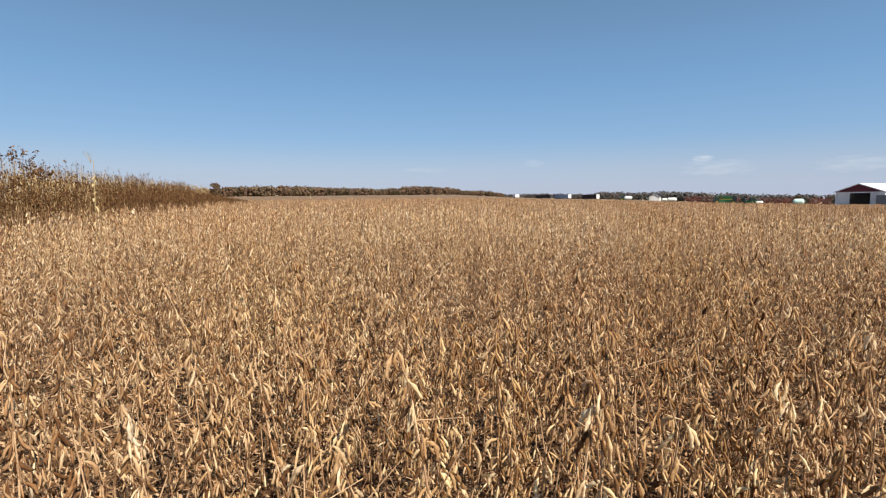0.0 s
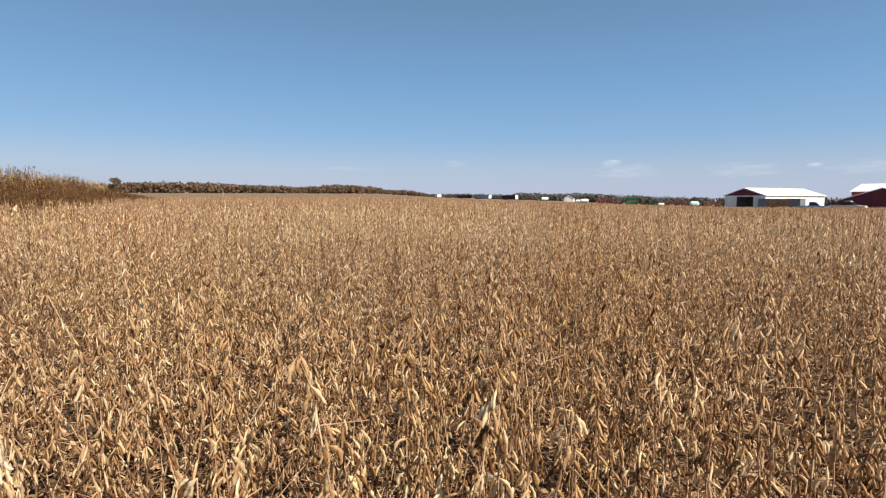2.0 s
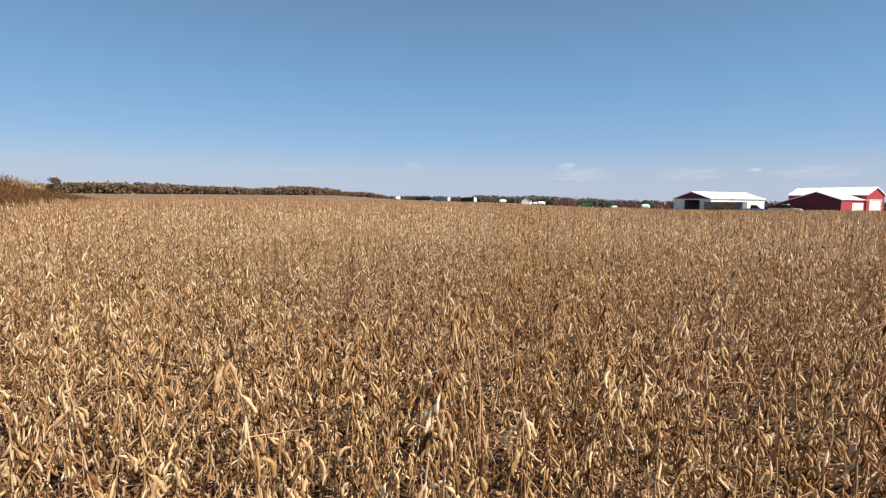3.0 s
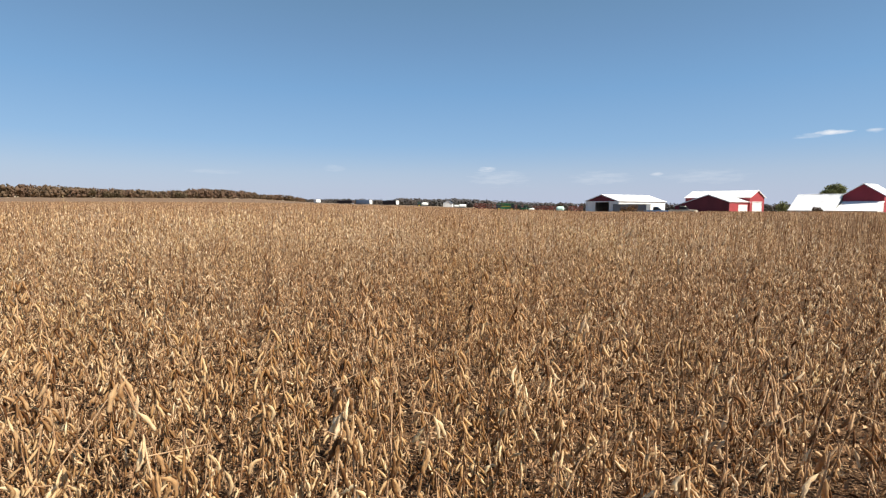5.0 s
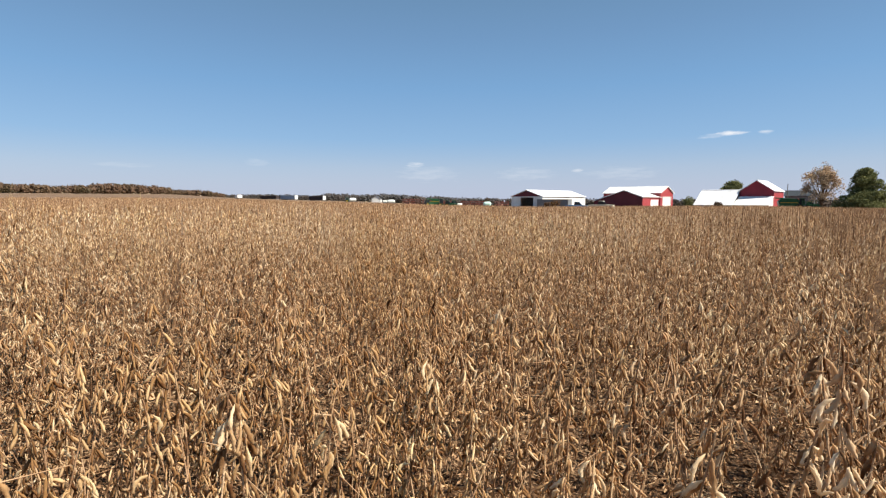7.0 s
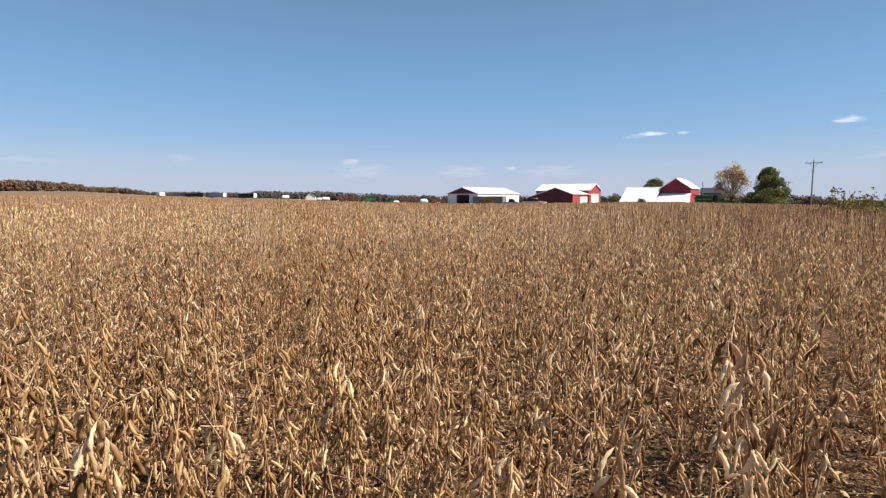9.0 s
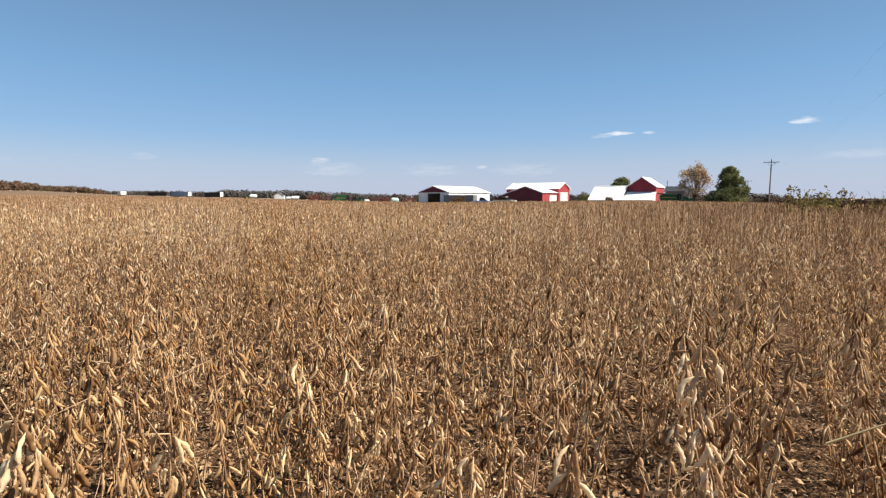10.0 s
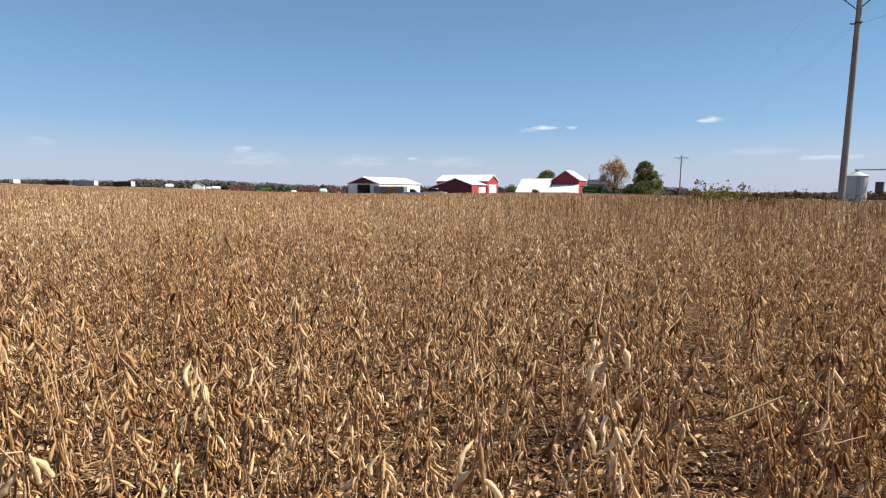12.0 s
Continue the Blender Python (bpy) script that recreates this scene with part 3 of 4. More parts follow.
def tuft_model(n, size, z0, spread, stems=1, rad=0.005):
    """Pods round one or more upright bare stems, whose tips stand clear."""
    root = np.column_stack([rng.normal(0, spread * 0.6, (stems, 2)), np.full(stems, z0 - 0.15)])
    tip = root + np.column_stack([rng.normal(0, 0.05, (stems, 2)), rng.uniform(0.92, 1.0, stems) - z0 + 0.15])
    pods = []
    for q in root:
        pv, pf = tuft(rng, max(2, n // stems), size, z0, spread)
        pods.append((pv + [q[0], q[1], 0], pf))
    return model(join(pods), sticks(root, tip, rad, rad * 0.5))


pts = rows_between(10, 18, SPACING, 0.12, -44, 94, rng, 0.1)
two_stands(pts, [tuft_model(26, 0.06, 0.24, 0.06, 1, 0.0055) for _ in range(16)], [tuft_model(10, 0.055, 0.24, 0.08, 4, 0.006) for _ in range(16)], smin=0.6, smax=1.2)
pts = rows_between(18, 45, SPACING, 0.3, -43, 92, rng, 0.1)
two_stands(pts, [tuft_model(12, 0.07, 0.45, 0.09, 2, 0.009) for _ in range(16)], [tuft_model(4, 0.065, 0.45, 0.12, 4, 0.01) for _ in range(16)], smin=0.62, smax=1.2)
n = 15000
d, az = np.sqrt(rng.uniform(45 ** 2, 125 ** 2, n)), rng.uniform(-43, 91, n)
pts = np.stack([d * np.sin(np.radians(az)), d * np.cos(np.radians(az))], 1)
pts = pts[in_field(pts[:, 0], pts[:, 1])]
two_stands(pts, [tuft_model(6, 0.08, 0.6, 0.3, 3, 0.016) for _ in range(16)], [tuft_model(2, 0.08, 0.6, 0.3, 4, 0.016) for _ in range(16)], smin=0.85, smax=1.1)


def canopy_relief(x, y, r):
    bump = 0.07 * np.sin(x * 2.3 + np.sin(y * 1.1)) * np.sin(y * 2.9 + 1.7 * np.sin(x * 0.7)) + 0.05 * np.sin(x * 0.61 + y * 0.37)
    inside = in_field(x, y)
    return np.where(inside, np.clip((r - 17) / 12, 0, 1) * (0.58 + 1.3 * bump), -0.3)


# Sheet under the far rows, its dark colour holding their self-shading.
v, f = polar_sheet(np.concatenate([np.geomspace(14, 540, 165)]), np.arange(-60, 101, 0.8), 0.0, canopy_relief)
low_canopy = new("soybean_canopy", link_mesh("soybean_canopy", v, f, [M_CANOPY_SHADED], None, True))
tagged(low_canopy, "far soybean rows as one sheet, shade and haze in its brown", "crop", kind="stuff")

# the field goes on behind the walker
pts = rows_between(0.9, 8.0, SPACING, 0.2, -180, -62, rng, 0.1)
pts = np.concatenate([pts, rows_between(0.9, 8.0, SPACING, 0.2, 112, 180, rng, 0.1)])
crop("soybean_stand", pts, [tuft_model(16, 0.08, 0.2, 0.07) for _ in range(8)], CROP_LABEL)

# litter between the rows
n = 26000
d, az = np.sqrt(rng.uniform(0.3 ** 2, 5.0 ** 2, n)), rng.uniform(-64, 114, n)
c = np.stack([d * np.sin(np.radians(az)), d * np.cos(np.radians(az))], 1)
c = np.column_stack([c, height(c[:, 0], c[:, 1]) + rng.uniform(0.012, 0.05, n)])
v, f = leaf_cloud(c, 0.019, rng)
zc = np.repeat(c[:, 2], 4)
v[:, 2] = np.maximum(zc + (v[:, 2] - zc) * 0.85, zc - 0.014)
m = 18000
d, az = np.sqrt(rng.uniform(0.3 ** 2, 6.5 ** 2, m)), rng.uniform(-64, 114, m)
p = np.stack([d * np.sin(np.radians(az)), d * np.cos(np.radians(az))], 1)
p = np.column_stack([p, height(p[:, 0], p[:, 1]) + rng.uniform(0.01, 0.055, m)])
a = rng.uniform(0, 6.28, m)
q = p + np.column_stack([np.cos(a), np.sin(a), rng.normal(0, 0.12, m)]) * rng.uniform(0.03, 0.13, (m, 1))
husks = []
for _ in range(3000):
    hv, hf = mid[rng.integers(len(mid))]
    hd, ha = math.sqrt(rng.uniform(0.3 ** 2, 5.5 ** 2)), radians(rng.uniform(-60, 110))
    hm = np.array(pose(0, 0, 0, rng.uniform(0, 360), rng.uniform(65, 115), 0).to_3x3()) * rng.uniform(0.035, 0.055)
    hx, hy = hd * math.sin(ha), hd * math.cos(ha)
    spin = np.array(pose(0, 0, 0, 0, 0, rng.uniform(0, 360)).to_3x3())
    husks.append((hv @ hm.T @ spin.T + [hx, hy, float(height(hx, hy)) + 0.03], hf))
litter = new("dry_litter", link_mesh("dry_litter", *join([(v, f), sticks(p, q, 0.0022, 0.0014)] + husks), [M_LITTER]))
tagged(litter, "fallen dry leaves, husks and stalks on the soil", "litter", kind="stuff")

def dry_straw(p, q):
    ob = thing("dry_straw", pose(*p), "long pale dry straw caught among the bean plants", "straw", "loose straws")
    o_ = new("stalk", link_mesh("stalk", *sticks(np.zeros((1, 3)), np.array([[b_ - a_ for a_, b_ in zip(p, q)]]), 0.0028, 0.0018, 6), [M_CORN], None, True))
    o_.parent = ob


dry_straw((1.472, 0.31, 0.72), (1.552, 0.214, 0.78))

# ---- weedy margin and corn ----
BR = (BRUSH_B - BRUSH_A) / np.linalg.norm(BRUSH_B - BRUSH_A)
BR_OUT = np.array([-BR[1], BR[0]])


def weed_stems(base, tall, r, twigs, spread, leaf, leaf_n):
    """Upright dry weeds: stems with ascending twigs and small dry heads."""
    top = base + np.column_stack([r.normal(0, 0.1, len(base)), r.normal(0, 0.1, len(base)), np.ones(len(base))]) * tall[:, None]
    out = [sticks(base, top, 0.008, 0.003)]
    k = np.repeat(np.arange(len(base)), twigs)
    s = r.uniform(0.35, 0.95, len(k))[:, None]
    p = base[k] + (top - base)[k] * s
    a = r.uniform(0, 6.28, len(k))
    q = p + np.column_stack([np.cos(a) * spread, np.sin(a) * spread, r.uniform(0.5, 1.2, len(k)) * spread * 2.4]) * r.uniform(0.5, 1.1, (len(k), 1))
    out.append(sticks(p, q, 0.004, 0.002))
    j = r.integers(len(k), size=leaf_n)
    c = p[j] + (q - p)[j] * r.uniform(0.3, 1.1, (leaf_n, 1)) + r.normal(0, 0.03, (leaf_n, 3))
    out.append(leaf_cloud(c, leaf, r))
    return join(out)


s = rng.uniform(0, 1, 2900) ** 0.85 * 70
o = rng.uniform(0.0, 2.6, 2900)
b = BRUSH_A + s[:, None] * BR + o[:, None] * BR_OUT
base = np.column_stack([b, height(b[:, 0], b[:, 1])])
tall = (2.2 - 0.1 * s / 40 + 0.18 * np.sin(s * 0.7) + rng.normal(0, 0.18, 2900)) * np.clip(0.7 + o * 0.2, 0, 1.05) * np.where(s < 36, 1.0, np.where(s < 52, 0.75, 0.55))
j = rng.integers(len(base), size=24000)
under = base[j] + np.column_stack([rng.normal(0, 0.15, 24000), rng.normal(0, 0.15, 24000), rng.uniform(0.05, 0.97, 24000) * tall[j]])
uv, uf = leaf_cloud(under, 0.05, rng)
uc = np.repeat(under, 4, axis=0)
uv = uc + (uv - uc) * [0.45, 0.45, 1.6]
brush = new("weed_strip", link_mesh("weed_strip", *join([weed_stems(base, tall, rng, 8, 0.1, 0.034, 36000), (uv, uf)]), [M_BRUSH]))
tagged(brush, "strip of dry reddish-brown weeds along the field margin", "weeds", kind="stuff")


def giant_weed(m, tall, label):
    ob = thing("tall_weed", m, label, "weed", "tall weeds")
    seg = [(np.zeros(3), np.array([0.05, 0.02, tall]), 0.012, 0.004)]
    tips = []
    for _ in range(14):
        z = rng.uniform(0.45, 0.98) * tall
        a = rng.uniform(0, 6.28)
        p = np.array([0.05 * z / tall, 0.02 * z / tall, z])
        q = p + np.array([math.cos(a) * 0.32, math.sin(a) * 0.32, rng.uniform(0.1, 0.35)])
        seg.append((p, q, 0.005, 0.002))
        tips += [p + (q - p) * rng.uniform(0.5, 1.05) + rng.normal(0, 0.03, 3) for _ in range(16)]
    st = new("stem", link_mesh("stem", *sticks(np.array([x[0] for x in seg]), np.array([x[1] for x in seg]), np.array([x[2] for x in seg]), np.array([x[3] for x in seg]), 4), [M_BRUSH]))
    st.parent = ob
    hd = new("seed_head", link_mesh("seed_head", *leaf_cloud(np.array(tips), 0.035, rng), [M_BRUSH]))
    hd.parent = ob
    tagged(hd, "dark dry seed head", kind="stuff")
    return ob


for az, d, tall in ((-39.2, 17.2, 2.4), (-37.9, 17.8, 2.2), (-40.6, 16.5, 2.4), (-42, 16, 2.45)):
    giant_weed(place(az, d, rng.uniform(0, 360)), tall, "tall dark dried weed rising above the margin")


def corn_pieces(r, tall, leafy=1.0, broad=1.0):
    """One dry corn stalk: a tapered stalk, arching leaves that droop, a tassel."""
    stalk = sticks(np.array([[0, 0, 0]]), np.array([[r.normal(0, 0.06), r.normal(0, 0.06), tall]]), 0.014, 0.006, 4)
    leaves = []
    for k in range(9):
        z = tall * (0.2 + 0.075 * k)
        a = r.uniform(0, 6.28)
        u, side = np.array([math.cos(a), math.sin(a), 0]), np.array([-math.sin(a), math.cos(a), 0])
        ln, root = r.uniform(0.35, 0.65) * leafy, np.array([0, 0, z])
        path = [root, root + u * ln * 0.35 + [0, 0, ln * r.uniform(0.2, 0.45)], root + u * ln * 0.7 + [0, 0, ln * r.uniform(-0.2, 0.2)], root + u * ln * 0.8 - [0, 0, ln * r.uniform(0.3, 0.7)]]
        v = np.array([p + side * s_ * q * broad for p, q in zip(path, (0.014, 0.023, 0.018, 0.003)) for s_ in (-1, 1)])
        f = np.array([[2 * i + a_, 2 * i + b_, 2 * i + c_] for i in range(3) for a_, b_, c_ in ((0, 1, 3), (0, 3, 2))])
        leaves.append((v, f))
    t = np.array([[0, 0, tall * 0.97]] * 4)
    tassel = sticks(t, t + np.column_stack([r.normal(0, 0.08, 4), r.normal(0, 0.08, 4), r.uniform(0.15, 0.28, 4)]), 0.004, 0.003)
    return stalk, leaves, tassel


def corn_arrays(r, tall):
    stalk, leaves, tassel = corn_pieces(r, tall)
    return join([stalk, *leaves, tassel])


def corn_plant(m, tall, label):
    ob = thing("corn_plant", m, label, "corn plant", "stray corn plants")
    stalk, leaves, tassel = corn_pieces(rng, tall, 0.65, 1.0)
    for nm, vf in [("stalk", stalk), ("tassel", tassel)] + [("leaf", l_) for l_ in leaves]:
        o_ = new(nm, link_mesh(nm, *vf, [M_CORN]))
        o_.parent = ob


corn_models = [corn_arrays(rng, float(rng.normal(2.7, 0.1))) for _ in range(8)]
rowk, al = np.meshgrid(np.arange(0, 6), np.arange(-4, 75, 0.34), indexing="ij")
b = BRUSH_A + (al + rng.normal(0, 0.08, al.shape)).reshape(-1, 1) * BR + (6.4 + 0.76 * rowk + rng.normal(0, 0.05, al.shape)).reshape(-1, 1) * BR_OUT
v, f, _ = sow(b, [(mv, mf, np.zeros(len(mf), int)) for mv, mf in corn_models], rng, sway=0.05, smin=0.96, smax=1.07)
corn = new("corn_stand", link_mesh("corn_stand", v, f, [M_CORN]))
tagged(corn, "standing dry pale yellow corn field", "crop", kind="stuff")
corn_plant(place(-34.4, 14.0, 130), 2.15, "lone dry corn stalk standing among the beans")
for az, d, tall in ((-14.5, 24, 1.25), (-0.5, 30, 1.3), (-10.0, 28, 1.15)):
    corn_plant(place(az, d, 10), tall, "small dry corn stalk poking above the beans")

# verge beside the road, with yellow weeds
a = np.arange(-20, 330, 4.0)
vv, ff = [], []
for k, t in enumerate(a):
    for off in (-8.4, -9.6, -12.0, -40.0):
        p = EDGE_DIR * t + EDGE_SIDE * off
        vv.append((p[0], p[1], float(height(p[0], p[1])) + (0.03 if off > -10 else 0.02)))
for k in range(len(a) - 1):
    for j in range(3):
        i = k * 4 + j
        ff += [(i, i + 4, i + 5), (i, i + 5, i + 1)]
verge = new("verge", link_mesh("verge", np.array(vv), np.array(ff), [M_VERGE], None, True))
tagged(verge, "strip of dry brown and green grass beside the field", "verge", kind="structure")


def weed_patch(az0, az1, d0, d1, n, tall, matl, label, leaf=0.05, leaves=14):
    az, d = rng.uniform(az0, az1, n), rng.uniform(d0, d1, n)
    base = np.column_stack([d * np.sin(np.radians(az)), d * np.cos(np.radians(az))])
    base = np.column_stack([base, height(base[:, 0], base[:, 1])])
    ob = new("weed_patch", link_mesh("weed_patch", *weed_stems(base, rng.normal(tall, 0.14, n), rng, 6, 0.16, leaf, n * leaves), [matl]))
    return tagged(ob, label, "weeds", kind="stuff")


weed_patch(74.2, 78.4, 20, 26, 44, 1.34, M_GOLD, "clump of yellow-green weeds standing in the beans", 0.06, 26)
weed_patch(72.5, 80.0, 21, 30, 90, 1.05, M_BRUSH, "brown seed-headed weeds at the field edge", 0.035, 18)
weed_patch(79.0, 88.0, 22, 34, 40, 1.2, M_GOLD, "yellowing grass and weeds near the utility pole", 0.04, 10)
weed_patch(78.0, 100.0, 27, 40, 260, 0.95, M_BRUSH, "brown weeds along the road verge", 0.04, 14)

# ---- trees ----
def crown_points(r, n, blobs):
    """Points thrown into several overlapping lobes, denser near their skins."""
    k = r.integers(len(blobs), size=n)
    c, s = np.array([b[0] for b in blobs])[k], np.array([b[1] for b in blobs])[k]
    d = r.normal(size=(n, 3))
    d /= np.linalg.norm(d, axis=1)[:, None]
    return c + d * s * (r.uniform(0.25, 1, (n, 1)) ** 0.5)


def limb_tree(name, m, tall, wide, leafmat, label, leaves, leaf, low, gaps, skirt=0):
    ob = thing(name, m, label, "tree")
    seg, blobs = [], []

    def grow(p, d, ln, rad, depth):
        q = p + d * ln
        seg.append((p, q, rad, rad * 0.68))
        if depth == 0:
            blobs.append((q, np.array([1, 1, 0.85]) * wide * gaps * rng.uniform(0.7, 1.2)))
            return
        for _ in range(3):
            nd = d + rng.normal(0, 0.5, 3) + [0, 0, 0.12]
            nd /= np.linalg.norm(nd)
            grow(q, nd, ln * rng.uniform(0.6, 0.82), rad * 0.6, depth - 1)

    seg.append((np.array([0, 0, 0.0]), np.array([0, 0, tall * low]), tall * 0.022, tall * 0.018))
    for k in range(5):
        a = k * 1.257 + rng.uniform(-0.3, 0.3)
        d = np.array([math.cos(a) * wide * 0.9, math.sin(a) * wide * 0.9, tall * rng.uniform(0.5, 1.0)])
        grow(np.array([0, 0, tall * low]), d / np.linalg.norm(d), tall * 0.24, tall * 0.011, 3)
    grow(np.array([0, 0, tall * low]), np.array([0.03, 0, 1.0]), tall * 0.26, tall * 0.014, 3)
    for _ in range(skirt):
        a, z, out_ = rng.uniform(0, 6.28), rng.uniform(0.2, 0.62), rng.uniform(0.45, 0.85) * wide * 1.5
        q = np.array([math.cos(a) * out_, math.sin(a) * out_, z * tall])
        seg.append((np.array([0, 0, z * tall * 0.45]), q, tall * 0.006, tall * 0.002))
        blobs.append((q, np.array([1, 1, 0.85]) * wide * gaps * rng.uniform(0.7, 1.2)))
        blobs.append((q * [0.6, 0.6, 0.9], np.array([1, 1, 0.85]) * wide * gaps * rng.uniform(0.7, 1.2)))
    ends = np.array([x[1] for x in seg])
    fit = np.array([wide / max(np.abs(ends[:, :2]).max(), 0.1), wide / max(np.abs(ends[:, :2]).max(), 0.1), tall * 0.94 / ends[:, 2].max()])
    p, q = np.array([x[0] for x in seg]) * fit, ends * fit
    tr = new("trunk", link_mesh("trunk", *sticks(p, q, np.array([x[2] for x in seg]), np.array([x[3] for x in seg]), 6), [M_BARK], None, True))
    tr.parent = ob
    pts_ = crown_points(rng, leaves, [(b[0] * fit, b[1]) for b in blobs])
    cr = new("crown", link_mesh("crown", *leaf_cloud(pts_, leaf, rng), [leafmat]))
    cr.parent = ob
    tagged(cr, kind="stuff")
    return ob


limb_tree("deciduous_tree", place(66.15, 165, 20), 12.6, 4.5, M_ORANGE, "half-bare autumn tree with thin orange-tan leaves", 9500, 0.16, 0.07, 0.22, 26)
# dense green tree made of stacked, drooping lobes
green = thing("green_tree", place(69.1, 158, 0), "broad dense dark green tree beside the farmyard", "tree")
o = new("trunk", link_mesh("trunk", *sticks(np.array([[0, 0, 0]]), np.array([[0.1, 0, 8.0]]), 0.4, 0.12, 8), [M_BARK], None, True))
o.parent = green
blobs = []
for k in range(110):
    z = rng.uniform(0.02, 0.97) ** 1.1
    reach = 6.5 * (1 - z) ** 0.8 * rng.uniform(0.1, 1.0) ** 0.6
    a = rng.uniform(0, 6.28)
    blobs.append((np.array([math.cos(a) * reach, math.sin(a) * reach, z * 9.6 + 0.6]), np.array([1, 1, 0.75]) * rng.uniform(0.9, 1.6)))
blobs += [(np.array([0.0, 0.0, z_]), np.array([1, 1, 0.8]) * w_) for z_, w_ in ((1.8, 3.8), (3.6, 3.2), (5.4, 2.4), (7.2, 1.6), (8.8, 1.0))] * 5
o = new("crown", link_mesh("crown", *leaf_cloud(crown_points(rng, 34000, blobs), 0.18, rng), [M_GREEN]))
o.parent = green
tagged(o, kind="stuff")
limb_tree("deciduous_tree", place(59.1, 232, 20), 11.0, 3.6, M_GREEN, "round green tree showing behind the white-roofed shed", 5000, 0.25, 0.25, 0.34)


def bush(az, d, wide, tall, matl, label, n=1500, leaf=0.16):
    ob = thing("bush", place(az, d, rng.uniform(0, 360)), label, "bush", "farmyard bushes")
    bl = [(np.array([rng.uniform(-0.6, 0.6) * wide / 2, rng.uniform(-0.6, 0.6) * wide / 2, tall * rng.uniform(0.25, 0.75)]), np.array([wide * 0.22, wide * 0.22, tall * 0.26])) for _ in range(14)]
    a_ = np.array([b_[0] for b_ in bl])
    st_ = new("branches", link_mesh("branches", *sticks(a_ * [0.15, 0.15, 0], a_, 0.05, 0.02, 4), [M_BARK]))
    st_.parent = ob
    lf = new("foliage", link_mesh("foliage", *leaf_cloud(crown_points(rng, n, bl), leaf, rng), [matl]))
    lf.parent = ob
    tagged(lf, kind="stuff")


bush(55.3, 200, 3.8, 4.9, M_GREEN, "rounded dark green bush beside the red barn")
bush(57.9, 188, 3.0, 2.6, M_WOODS, "low brownish bush before the white shed")
bush(42.1, 184, 5.0, 3.6, M_BRUSH, "reddish twiggy shrub in front of the trailer", 1600, 0.12)
bush(41.2, 185, 2.6, 3.0, M_BRUSH, "reddish twiggy shrub in front of the trailer", 900, 0.12)
bush(34.7, 260, 3.0, 5.6, M_WOODS, "small round tree behind the yard", 900, 0.25)
bush(72.3, 121, 2.2, 2.6, M_WOODS, "dark bush at the foot of the utility pole", 700, 0.12)


def clump_cloud(centres, radius, r):
    """Small uneven leafy clumps, eight triangles each."""
    n = len(centres)
    oct_v = np.array([[1, 0, 0], [-1, 0, 0], [0, 1, 0], [0, -1, 0], [0, 0, 1], [0, 0, -1]], float)
    oct_f = np.array([[0, 2, 4], [2, 1, 4], [1, 3, 4], [3, 0, 4], [2, 0, 5], [1, 2, 5], [3, 1, 5], [0, 3, 5]])
    v = oct_v[None] * (radius[:, None, None] * r.uniform(0.6, 1.25, (n, 6, 1))) + centres[:, None] + r.normal(0, 0.12, (n, 6, 3)) * radius[:, None, None]
    return v.reshape(-1, 3), (oct_f[None] + (np.arange(n) * 6)[:, None, None]).reshape(-1, 3)


def woods(name, profile, d0, d1, count, matl, label, leaf, per):
    """A far wood: many crowns on stems; profile gives the skyline as azimuth and elevation in degrees."""
    az = rng.uniform(profile[0][0], profile[-1][0], count)
    d = rng.uniform(d0, d1, count)
    topel = np.interp(az, [p_[0] for p_ in profile], [p_[1] for p_ in profile])
    x, y = d * np.sin(np.radians(az)), d * np.cos(np.radians(az))
    g = height(x, y)
    top = 1.3 + d * np.tan(np.radians(topel)) * rng.uniform(0.84, 0.99, count)
    tall_ = np.maximum(top - g, 2.0)
    out = [sticks(np.column_stack([x, y, g]), np.column_stack([x, y, g + tall_ * 0.7]), tall_ * 0.02, tall_ * 0.008)]
    k = np.repeat(np.arange(count), per)
    e = rng.normal(size=(len(k), 3))
    e /= np.linalg.norm(e, axis=1)[:, None]
    e *= rng.uniform(0.4, 1, (len(k), 1)) ** 0.5
    c = np.column_stack([x[k], y[k], g[k] + tall_[k] * 0.48]) + e * np.column_stack([tall_[k] * 0.4, tall_[k] * 0.4, tall_[k] * 0.52])
    out.append(leaf_cloud(c[::3], leaf * 0.62, rng))
    out.append(clump_cloud(c[::6], tall_[k][::6] * rng.uniform(0.06, 0.11, len(c[::6])), rng))
    j = np.repeat(np.arange(count), 6)
    core = np.column_stack([x[j], y[j], g[j] + tall_[j] * rng.uniform(0.15, 0.74, len(j))]) + np.column_stack([rng.normal(0, 0.16, (len(j), 2)), np.zeros(len(j))]) * tall_[j][:, None]
    out.append(clump_cloud(core, tall_[j] * rng.uniform(0.15, 0.24, len(j)), rng))
    ob = new(name, link_mesh(name, *join(out), [matl]))
    return tagged(ob, label, "woods", kind="stuff")


woods("far_woods", [(-25.3, 1.45), (-24, 1.5), (-21, 1.7), (-17, 1.72), (-13.6, 1.6), (-7.6, 1.4), (-6.6, 1.36), (-4, 1.62), (-2.5, 1.68), (0, 1.55), (1.8, 1.35), (2.2, 1.1), (4.5, 1.1), (6.5, 0.86), (7, 0.6)], 590, 640, 600, M_WOODS, "distant autumn wood in olive and rust", 0.95, 85)
limb_tree("deciduous_tree", place(-23.6, 585, 0), 14.0, 5.0, M_WOODS, "lone dark tree standing above the wood edge", 700, 0.9, 0.2, 0.4)
